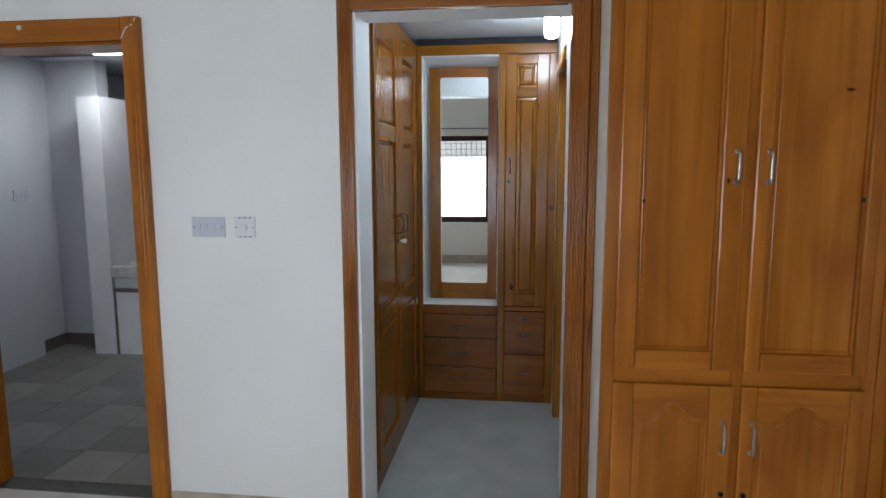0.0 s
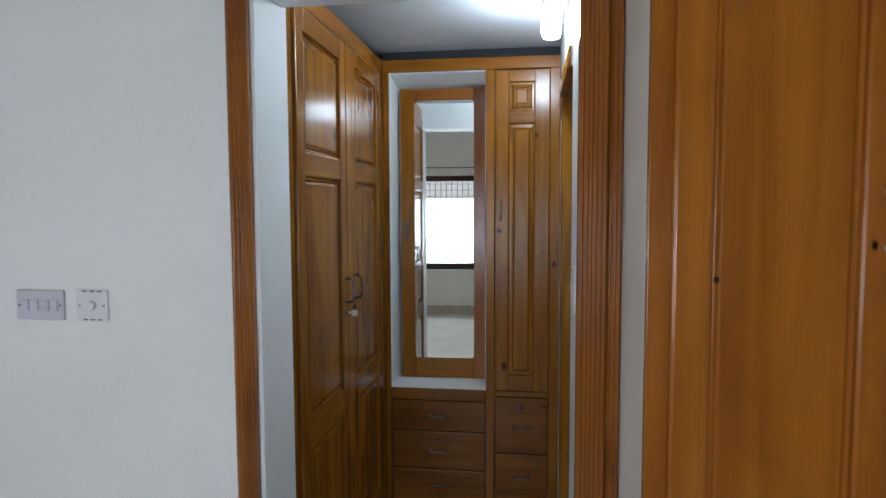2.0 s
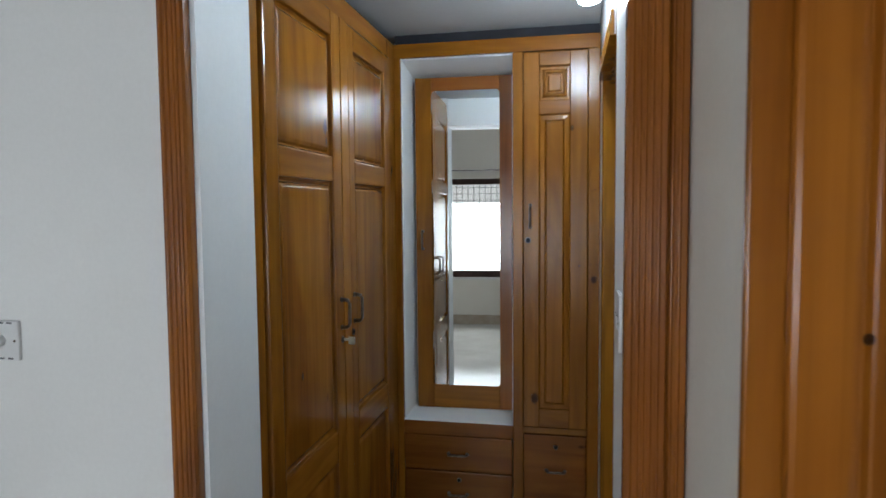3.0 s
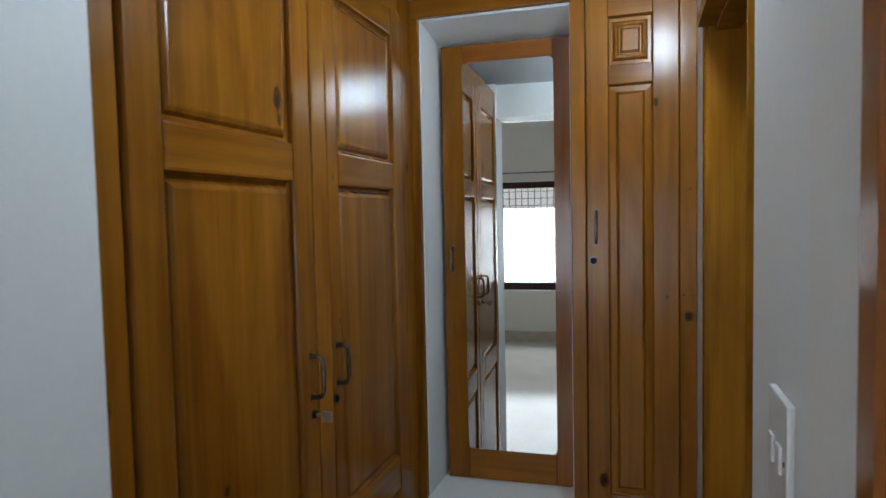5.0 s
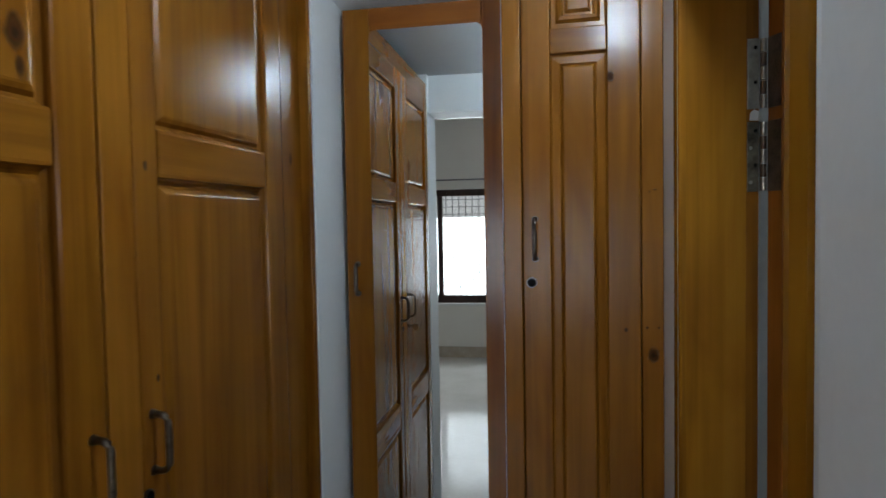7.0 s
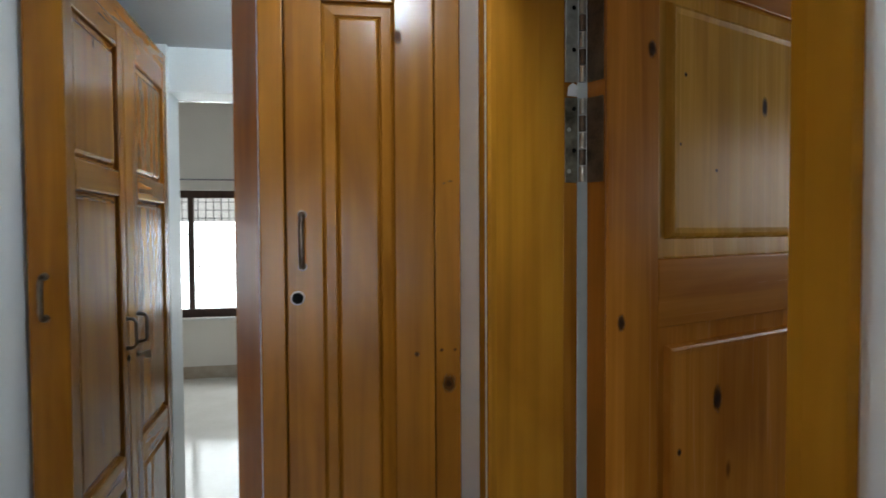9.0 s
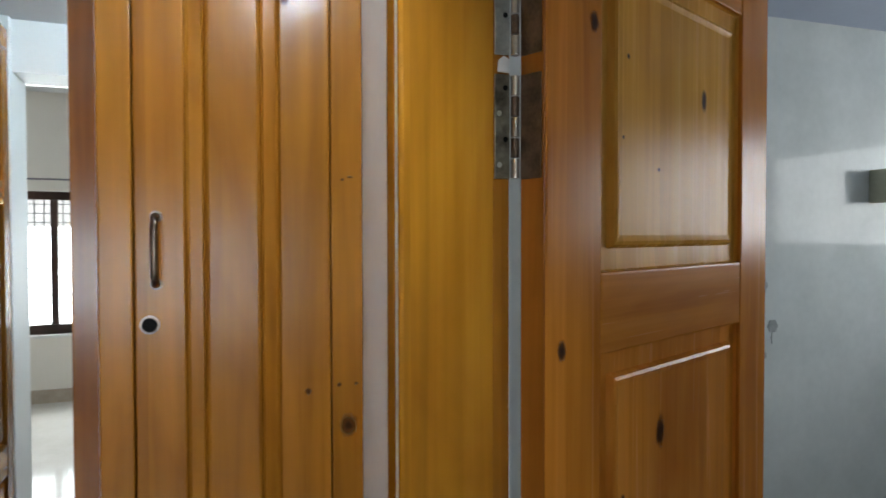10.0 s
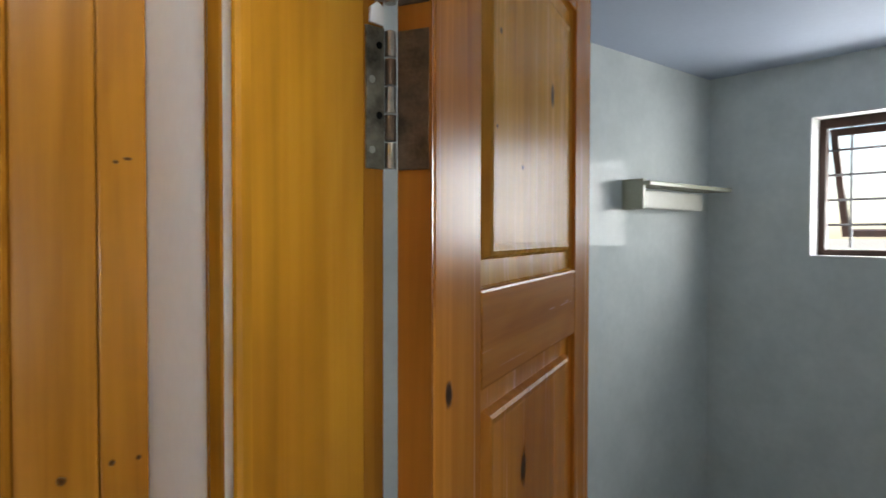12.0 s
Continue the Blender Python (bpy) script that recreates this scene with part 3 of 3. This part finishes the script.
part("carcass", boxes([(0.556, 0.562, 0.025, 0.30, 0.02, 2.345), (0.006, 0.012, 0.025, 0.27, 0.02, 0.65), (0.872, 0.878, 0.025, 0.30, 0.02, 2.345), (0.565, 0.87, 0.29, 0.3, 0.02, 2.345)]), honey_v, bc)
for lo, hi, lk in ((0.443, 0.602, False), (0.236, 0.437, True), (0.053, 0.230, False)):
    d = part("drawer", box(NX0 + 0.004, NX1 - 0.004, -0.004, 0.018, lo, hi, 0.004), drawer_h, bc)
    d_handle(d, 0.279, 0.523 if hi > 0.5 else 0.337 if lk else 0.157, -0.004, 0.085, bronze, "x", 0.024, 0.0045)
    if lk:
        lock(d, 0.284, 0.402, -0.004, 0.010)
for lo, hi, lk in ((0.340, 0.634, True), (0.053, 0.334, False)):
    d = part("drawer", box(0.577, 0.8475, -0.004, 0.018, lo, hi, 0.004), drawer_h, bc)
    d_handle(d, 0.717, 0.476 if lk else 0.215, -0.004, 0.08, bronze, "x", 0.024, 0.0045)
    if lk:
        lock(d, 0.717, 0.582, -0.004, 0.010)
# tall door with a square and a long raised panel cut into a solid board
TX0, TX1, TZ0, TZ1 = 0.577, 0.848, 0.671, 2.300
td = part("door", box(TX0, TX1, 0.008, 0.020, TZ0, TZ1), honey_v, bc, "tall narrow door with carved panels")
for a, c, lo, hi in ((TX0, 0.644, TZ0, TZ1), (0.774, TX1, TZ0, TZ1)):
    part("stile", box(a, c, -0.010, 0.0075, lo, hi, 0.003), honey_v, td)
for lo, hi in ((TZ0, 0.753), (2.036, 2.095), (2.241, TZ1)):
    part("rail", box(0.644, 0.774, -0.0095, 0.0075, lo, hi, 0.003), honey_h, td)
part("panel", rings_panel(0.642, 0.776, 0.751, 2.038, [(0, -0.006), (0.003, 0.0), (0.007, 0.002), (0.024, 0.000), (0.027, 0.003), (0.030, -0.003), (0.034, -0.005)]), honey_v, td)
part("square_panel", rings_panel(0.642, 0.776, 2.093, 2.243, [(0, -0.004), (0.006, 0.006), (0.016, 0.006), (0.022, -0.004), (0.030, -0.006), (0.034, 0.001), (0.038, 0.001), (0.044, -0.007)]), honey_v, td)
d_handle(td, 0.606, 1.602, -0.010, 0.095, bronze, out=0.026, r=0.005, label="slim steel pull handle")
lock(td, 0.5965, 1.4975, -0.010, 0.013)
knot(bc, 0.876, 1.327, 0.0, 0.014, 1.3)
knot(bc, 0.888, 1.392, 0.0, 0.003, 1.0)
knot(bc, 0.862, 1.392, 0.0, 0.0035, 1.0)
knot(bc, 0.880, 1.712, 0.0, 0.005, 0.4)
knot(bc, 0.868, 1.708, 0.0, 0.003, 0.7)
knot(td, 0.814, 1.387, -0.010, 0.005, 1.1)
knot(td, 0.782, 1.975, -0.010, 0.008, 1.8)
knot(td, 0.625, 0.80, -0.010, 0.016, 1.6)
# mirror door behind the niche
mi = thing("mirror_door", pose(-0.430, 4.373, 0, 0, 0, 1.6), "tall narrow mirror in a rust-brown wooden door frame", "mirror")
MX0, MX1, MZ0, MZ1 = -0.244, 0.222, 0.6695, 2.256
gx0, gx1, gz0, gz1 = -0.166, 0.159, 0.784, 2.192
part("stile", box(MX0, gx0 + 0.002, 0, 0.045, MZ0, MZ1, 0.004), honey_v, mi)
part("stile", box(gx1 - 0.002, MX1, 0, 0.045, MZ0, MZ1, 0.004), rust_v, mi)
part("rail", box(gx0 + 0.002, gx1 - 0.002, 0.0005, 0.045, MZ0, gz0, 0.004), honey_h, mi)
part("rail", box(gx0 + 0.002, gx1 - 0.002, 0.0005, 0.045, gz1, MZ1, 0.004), rust_h, mi)
R = 0.018
gp = []
for cx, cz, a0 in ((gx1 - R, gz0 + R, -90), (gx1 - R, gz1 - R, 0), (gx0 + R, gz1 - R, 90), (gx0 + R, gz0 + R, 180)):
    gp += [(cx + R * math.cos(radians(a0 + k * 15)), cz + R * math.sin(radians(a0 + k * 15))) for k in range(7)]
part("mirror_glass", extrude(gp, "y", -0.0015, 0.004), mirror_m, mi, "silvered mirror glass")
part("back_board", box(gx0, gx1, 0.005, 0.04, gz0, gz1), rust_v, mi)
d_handle(mi, -0.212, 1.487, 0.0, 0.085, bronze, out=0.022, r=0.005, label="dark bronze pull handle")
# added board, coloured as the shade between cabinet tops and ceiling
structure("gap_lining", box(-0.73, 0.178, 4.22, 4.25, 2.369, 2.419), gap_shade, "near-black board painted as the shade in the gap above the cabinets", "gap")

# bathroom doorway: lining, casing on the dressing side, and the open leaf
bf = thing("bathroom_door_frame", pose(0, 0, 0), "golden varnished pine door frame of the bathroom", "door frame")
y0, y1, zt = BATH
part("jamb", box(0.1825, 0.3185, y1 - 0.005, y1 + 0.028, 0.001, zt + 0.03, 0.002), gold_v, bf)
part("jamb", box(0.196, 0.318, y0 - 0.020, y0 + 0.004, 0.001, zt + 0.03, 0.002), gold_v, bf)
part("head_jamb", box(0.158, 0.318, y0 + 0.004, y1 - 0.004, zt - 0.004, zt + 0.03, 0.002), gold_v, bf)
part("rebate", box(0.2975, 0.3190, y1 - 0.0056, y1 + 0.001, 0.001, zt, 0.0005), honey_v, bf, "red-brown painted hinge rebate")
part("door_stop", box(0.20, 0.262, y0 + 0.004, y0 + 0.016, 0.001, zt - 0.004, 0.002), gold_v, bf)
part("door_stop", box(0.20, 0.262, y0 + 0.016, y1 - 0.004, zt - 0.016, zt - 0.004, 0.002), gold_v, bf)


def casing_post(ya, yb, flip):
    """Moulded casing on the dressing side: a thin bead at the opening and a flatter band outside."""
    pts = [(0.190, ya), (0.182, ya), (0.178, ya + 0.002), (0.176, ya + 0.005), (0.177, ya + 0.008), (0.181, ya + 0.011), (0.180, ya + 0.026), (0.177, ya + 0.034), (0.176, ya + 0.042), (0.175, yb - 0.014), (0.176, yb - 0.008), (0.176, yb - 0.004), (0.177, yb), (0.190, yb)]
    if flip:
        pts = [(0.196, ya), (0.179, ya), (0.176, ya + 0.004), (0.178, yb - 0.016), (0.188, yb), (0.196, yb)]
        pts = [(p, ya + yb - q) for p, q in pts]
    return extrude(pts, "z", 0.001, zt + 0.07)


part("casing", casing_post(y1 - 0.008, y1 + 0.060, False), gold_v, bf)
part("casing", casing_post(y0 - 0.026, y0 + 0.002, True), gold_v, bf)
part("head_casing", box(0.162, 0.1715, y0 + 0.003, y1 - 0.009, zt + 0.001, zt + 0.07, 0.003), gold_v, bf)

ANGLE = 25.8
leaf = thing("bathroom_door", pose(0.354, 3.898, 0, 0, 0, ANGLE), "open rosy pine bathroom door with raised panels and dark knots", "door")
LEAF = panel_door(leaf, 0.720, 2.098, 0.038, (0.124, 0.126), [(0, 0.22), (0.700, 0.815), (1.445, 1.559), (2.016, 2.098)], rosy_v, rosy_h, name="door_leaf",
                  field=[(0, 0.002), (0.004, 0.012), (0.034, 0.013), (0.036, 0.009), (0.039, 0.0035), (0.044, 0.0015), (0.049, 0.003), (0.053, 0.004)], bevel=0.004, x0=0, z0=0.012, y0=0)
part("edge_band", box(-0.003, 0.0, 0.001, 0.037, 0.014, 2.105), rust_v, leaf, "red-brown painted door edge")
# upper panel only: the lightened pine stands in for stronger window light
for ch in LEAF.children:
    if ch.name.startswith("panel") and max(v.co.z for v in ch.data.vertices) > 1.6:
        ch.data.materials[0] = window_lit_v
part("back_panel", box(0.07, 0.65, 0.030, 0.0385, 0.03, 2.07), rosy_v, leaf)
for x, z, r, tall in ((0.033, 1.475, 0.009, 1.5), (0.297, 1.314, 0.013, 1.9), (0.187, 1.240, 0.006, 1.2), (0.104, 1.906, 0.010, 1.4), (0.443, 1.849, 0.009, 2.2), (0.198, 1.879, 0.004, 1), (0.288, 1.723, 0.004, 0.8), (0.185, 1.762, 0.003, 1.0), (0.23, 0.95, 0.013, 1.5)):
    knot(leaf, x, z, 0.0 if x < 0.12 else 0.0042, r, tall)
for zc in (1.758, 1.912, 0.35):
    h = thing("hinge", pose(0, 0, 0), "worn steel butt hinge with paint smears", "hinge", "hinges of the bathroom door")
    plate = part("frame_plate", box(0.2990, 0.3190, 3.9282, 3.9310, zc - 0.065, zc + 0.065, 0.0008), steel if zc > 1.85 else worn_plate, h)
    m = pose(0.354, 3.898, 0, 0, 0, ANGLE)
    lp = part("leaf_plate", box(-0.0052, -0.003, 0.004, 0.036, zc - 0.065, zc + 0.065, 0.0006), rusty, h)
    lp.matrix_basis = m
    for k in range(5):
        part("knuckle", tube([(0.3275, 3.9310, zc - 0.065 + k * 0.026 + 0.001), (0.3275, 3.9310, zc - 0.065 + k * 0.026 + 0.025)], 0.0055, 12), rusty if k % 2 else steel, h, smooth=False)
    for k in range(4):
        part("screw", extrude([(0.305 + 0.008 * (k % 2) + 0.0032 * math.cos(i * 0.628), zc - 0.048 + 0.032 * k + 0.0035 * math.sin(i * 0.628)) for i in range(10)], "y", 3.9275, 3.9295), black_hole if k % 2 else steel, h)

part("filler_patch", extrude([(0.303, 1.826), (0.318, 1.825), (0.3185, 1.842), (0.311, 1.846), (0.304, 1.840)], "y", 3.9285, 3.9306), white_plastic, bf, "white filler smeared between the hinges")

# jar lamp on the dressing wall
jl = thing("wall_lamp", pose(0.105, 3.40, 2.252), "lit glass jar lamp on a white wall bracket", "lamp")
part("bracket", boxes([(0.051, 0.064, -0.035, 0.035, 0.06, 0.165), (0.0, 0.052, -0.012, 0.012, 0.14, 0.16)], 0.002), white_plastic, jl)
part("cap", tube([(0, 0, 0.125), (0, 0, 0.165)], 0.036, 20), white_plastic, jl)
prof = [(0.018, 0.0), (0.034, 0.006), (0.040, 0.022), (0.041, 0.10), (0.036, 0.124)]
bm = bmesh.new()
rs = [[bm.verts.new((0.9 * r * math.cos(6.28319 * k / 20), 0.9 * r * math.sin(6.28319 * k / 20), z)) for k in range(20)] for r, z in prof]
for q, s in zip(rs, rs[1:]):
    for k in range(20):
        bm.faces.new((q[k], q[(k + 1) % 20], s[(k + 1) % 20], s[k]))
bm.faces.new(rs[0])
bm.faces.new(rs[-1])
bmesh.ops.recalc_face_normals(bm, faces=bm.faces[:])
part("glass_jar", bm, lamp_glass, jl, "bright lit glass jar", smooth=True)

# switches


def switch_plate(m, w, h, material, label, rockers, group=""):
    s = thing("wall_switch", m, label, "switch", group)
    part("plate", box(-w / 2, w / 2, -0.009, 0, -h / 2, h / 2, 0.003), material, s)
    for x in rockers:
        part("rocker", box(x - 0.011, x + 0.011, -0.013, -0.009, -0.016, 0.016, 0.002), material, s)
    for x in (-w / 2 + 0.010, w / 2 - 0.010):
        part("screw", disc(x, 0, -0.0105, -0.009, 0.003, 10), bronze, s)
    return s


switch_plate(pose(-1.392, 2.609, 1.345), 0.152, 0.088, mauve_plastic, "lilac-grey four-gang switch plate on the wall", (-0.045, -0.015, 0.02, 0.048))
dim = switch_plate(pose(-1.226, 2.609, 1.346), 0.096, 0.092, white_plastic, "white square dimmer switch with round knob", ())
part("knob", disc(0, 0, -0.022, -0.009, 0.014), white_plastic, dim)
for k in range(3):
    for zz in (-0.041, 0.041):
        part("vent_slot", box(-0.028 + k * 0.023, -0.014 + k * 0.023, -0.0098, -0.0088, zz - 0.002, zz + 0.002), grille_iron, dim)
switch_plate(pose(0.1695, 2.930, 1.370, 0, 0, -90), 0.10, 0.135, white_plastic, "white switch plate beside the bathroom door", (-0.02, 0.02))

# bedroom window: frame, grille, panes, curtain rod
bw = thing("bedroom_window", pose(-0.82, -1.60, 0), "dark brown wooden window with iron security grille", "window")
part("frame", boxes([(-1.20, -1.13, -0.04, 0.04, 0.66, 2.05), (1.13, 1.20, -0.04, 0.04, 0.66, 2.05), (-1.13, 1.13, -0.04, 0.04, 0.66, 0.75), (-1.13, 1.13, -0.04, 0.04, 1.97, 2.05)], 0.004), window_brown, bw)
for x in (-0.60, 0.55):
    part("mullion", box(x - 0.03, x + 0.03, -0.03, 0.03, 0.75, 1.97, 0.003), window_brown, bw)
for k in range(28):
    part("grille_bar", tube([(-1.11 + k * 0.082, -0.06, 0.68), (-1.11 + k * 0.082, -0.06, 2.03)], 0.006, 6), grille_iron, bw)
for k in range(14):
    part("grille_bar", tube([(-1.18, -0.068, 0.76 + k * 0.09), (1.18, -0.068, 0.76 + k * 0.09)], 0.005, 6), grille_iron, bw)
for a, c in ((-1.13, -0.63), (-0.57, 0.52), (0.58, 1.13)):
    p = part("pane", box(a, c, -0.002, 0.002, 0.75, 1.97), glass_m, bw, "clear window pane")
    p.visible_shadow = False
structure("window_sill", box(-2.06, 0.42, -1.5, -1.47, 0.635, 0.66, 0.004), plaster, "white window sill", "sill")
rod = thing("curtain_rod", pose(-0.82, -1.44, 2.16), "slim dark curtain rod above the window", "curtain rod")
part("rod", tube([(-1.4, 0, 0), (1.4, 0, 0)], 0.009, 10), grille_iron, rod)
for x in (-1.3, 1.3):
    part("rod_bracket", box(x - 0.01, x + 0.01, -0.06, 0.004, -0.012, 0.012, 0.002), grille_iron, rod)

# bedroom door casing and its open leaf
dc = thing("hall_door_casing", pose(0, 0, 0), "amber varnished wooden door frame with a brass bolt socket", "door frame")
part("casing", extrude(fluted(-1.728, -1.648, 2.575, 2.609, [(-1.690, -1.678), (-1.672, -1.660)]), "z", 0, 2.235), amber_v, dc)
part("casing", extrude(fluted(-2.762, -2.665, 2.575, 2.609, [(-2.747, -2.735), (-2.727, -2.715)]), "z", 0, 2.235), amber_v, dc)
part("head_casing", boxes([(-2.665, -1.728, 2.577, 2.609, 2.140, 2.234)], 0.004), amber_h, dc)
part("lining", boxes([(-1.738, -1.7225, 2.610, 2.815, 0, 2.145)], 0.002), amber_v, dc)
part("lining", boxes([(-2.671, -2.655, 2.610, 2.815, 0, 2.145)], 0.002), amber_v, dc)
part("head_lining", boxes([(-2.655, -1.738, 2.610, 2.815, 2.129, 2.1445)], 0.002), amber_h, dc)
part("mitre_crack", extrude([(-1.726, 2.146), (-1.723, 2.144), (-1.700, 2.186), (-1.668, 2.200), (-1.652, 2.230), (-1.655, 2.231), (-1.671, 2.203), (-1.703, 2.190)], "y", 2.5735, 2.578), ivory, dc, "pale filled mitre crack")
part("bolt_socket", disc(-2.19, 2.203, 2.570, 2.578, 0.011), ivory, dc, "pale round bolt socket")
# hall: white pillar, counter, skirting, ceiling panel lamp, switch
structure("hall_pillar", box(-3.67, -3.47, 4.88, 6.44, 0, 2.17), white_plastic, "white painted wall end in the hall", "wall")
structure("baseboard_hall", boxes([(-4.149, -4.13, 4.79, 5.13, 0, 0.10), (-4.13, -3.672, 5.13, 5.149, 0, 0.10)]), hall_skirt, "brown marble skirting in the hall", "skirting")
structure("wall_hall_step", box(-4.15, -4.06, 2.815, 4.78, 0, 2.5), hall_paint, "grey-white wall projection in the hall", "wall")
ct = thing("counter", pose(-3.462, 4.860, 0), "white counter with a grey marble top", "counter")
part("body", box(0, 0.95, 0.03, 0.60, 0.0, 0.555, 0.004), white_plastic, ct)
part("edge_trim", boxes([(-0.004, 0.012, 0.018, 0.030, 0.0, 0.57), (0.012, 0.95, 0.018, 0.030, 0.545, 0.57)]), hall_skirt, ct, "dark trim round the counter front")
part("plinth_band", box(0, 0.95, 0.05, 0.60, 0.571, 0.668), hall_paint, ct)
part("marble_top", box(-0.004, 0.97, 0.0, 0.62, 0.669, 0.765, 0.006), marble_top, ct, "grey marble worktop")
hp = thing("ceiling_lamp", pose(-3.25, 4.65, 2.499), "lit square white ceiling panel lamp", "lamp")
part("rim", box(-0.14, 0.14, -0.14, 0.14, -0.025, 0, 0.004), white_plastic, hp)
part("diffuser", box(-0.12, 0.12, -0.12, 0.12, -0.03, -0.0255), hall_glow, hp, "glowing white diffuser")
switch_plate(pose(-4.059, 4.66, 1.37, 0, 0, 90), 0.15, 0.09, mauve_plastic, "grey switch plate on the hall wall", (-0.04, 0.0, 0.04))

# bathroom: window, shelf lamp
wb = thing("bathroom_window", pose(3.09, 4.070, 0, 0, 0, -90), "small brown metal window, tilted open, with a grid grille", "window")
hw = 0.470
part("frame", boxes([(-hw, -hw + 0.035, -0.02, 0.02, 1.540, 2.150), (hw - 0.035, hw, -0.02, 0.02, 1.540, 2.150), (-hw + 0.035, hw - 0.035, -0.02, 0.02, 1.540, 1.572), (-hw + 0.035, hw - 0.035, -0.02, 0.02, 2.105, 2.150)], 0.003), window_brown, wb)
for k in range(6):
    part("grille_bar", tube([(-hw + 0.12 + k * 0.14, 0.03, 1.58), (-hw + 0.12 + k * 0.14, 0.03, 2.13)], 0.006, 6), grille_iron, wb)
for k in range(4):
    part("grille_bar", tube([(-hw + 0.01, 0.036, 1.68 + k * 0.11), (hw - 0.01, 0.036, 1.68 + k * 0.11)], 0.006, 6), grille_iron, wb)
sash = part("sash", boxes([(-hw + 0.04, -hw + 0.07, -0.012, 0.012, -0.50, 0), (hw - 0.07, hw - 0.04, -0.012, 0.012, -0.50, 0), (-hw + 0.07, hw - 0.07, -0.012, 0.012, -0.03, 0), (-hw + 0.07, hw - 0.07, -0.012, 0.012, -0.50, -0.47)], 0.002), window_brown, wb, "tilted brown sash")
sash.matrix_basis = pose(0, 0.012, 2.10, 20, 0, 0)
structure("bath_window_reveal", boxes([(2.986, 3.07, BW[1] - 0.006, BW[1] + 0.001, BW[2], BW[3]), (2.986, 3.07, BW[0] - 0.001, BW[0] + 0.006, BW[2], BW[3]), (2.986, 3.07, BW[0], BW[1], BW[2] - 0.001, BW[2] + 0.006), (2.986, 3.07, BW[0], BW[1], BW[3] - 0.006, BW[3] + 0.001)]), plaster, "white painted window reveal", "reveal")
sh = thing("strip_light", pose(2.275, 5.0, 1.825), "cream plastic strip light and shelf on the tiled wall", "light")
part("back_box", box(0.01, 0.52, -0.075, 0, -0.080, -0.004, 0.006), ivory, sh)
part("top_shelf", box(-0.01, 0.69, -0.13, 0, 0.012, 0.030, 0.005), green_shelf, sh, "cream-green glossy shelf")
part("end_cap", box(-0.012, 0.012, -0.10, 0, -0.085, 0.04, 0.005), green_shelf, sh)
# outside
structure("yard_wall", box(-9, 9, -7.2, -7.0, -0.2, 5.5), concrete, "pale neighbouring house wall outside the window", "wall")
structure("neighbour_wall", box(6.0, 6.2, -4, 12, -0.2, 1.2), concrete, "pale boundary wall outside the bathroom", "wall")

# grey flower prints on the tile beside the door leaf


def flower(x, z, s):
    f = thing("tile_flower", pose(x, 4.9995, z), "faint grey flower print on the glossy tiled wall", "wall decoration", "flower prints on the tile")
    for k in range(6):
        a = k * 1.047
        part("petal", disc(s * math.cos(a) * 0.6, s * math.sin(a) * 0.6, -0.0008 - 0.0002 * k, 0, s * 0.42, 12), motif_grey, f)
    part("flower_heart", disc(0, 0, -0.0026, 0, s * 0.3, 12), motif_grey, f)
    part("stalk", tube([(0, -0.0005, -s * 0.5), (-s * 0.25, -0.0005, -s * 1.7), (-s * 0.1, -0.0005, -s * 2.6)], 0.0012, 6), motif_grey, f)


for fx, fz, fs in ((1.755, 1.440, 0.034), (1.812, 1.293, 0.024), (1.750, 1.190, 0.036)):
    flower(fx, fz, fs)

# slatted wooden ceiling of the hall entrance
structure("ceiling_slats", boxes([(-4.05 + k * 0.12, -3.945 + k * 0.12, 2.815, 4.85, 2.478, 2.496) for k in range(20)]), window_brown, "dark slatted wooden hall ceiling", "ceiling")

# square tiles of the hall floor
vary = hall_tile.node_tree
info, lift, tone = vary.nodes.new("ShaderNodeObjectInfo"), vary.nodes.new("ShaderNodeMapRange"), vary.nodes.new("ShaderNodeHueSaturation")
lift.inputs["To Min"].default_value, lift.inputs["To Max"].default_value = 0.72, 1.22
base = vary.nodes["Principled BSDF"].inputs["Base Color"]
vary.links.new(info.outputs["Random"], lift.inputs["Value"])
vary.links.new(lift.outputs[0], tone.inputs["Value"])
vary.links.new(base.links[0].from_socket, tone.inputs["Color"])
vary.links.new(tone.outputs[0], base)
first = link(box(0.002, 0.328, 0.002, 0.328, -0.006, 0.0, 0.0012), "tile", hall_tile)
first.location, first.parent = (-4.14, 2.82, 0), hall_floor
for i in range(8):
    for k in range(11):
        if i or k:
            t = new("tile", first.data)
            t.location, t.parent = (-4.14 + i * 0.33, 2.82 + k * 0.33, 0), hall_floor
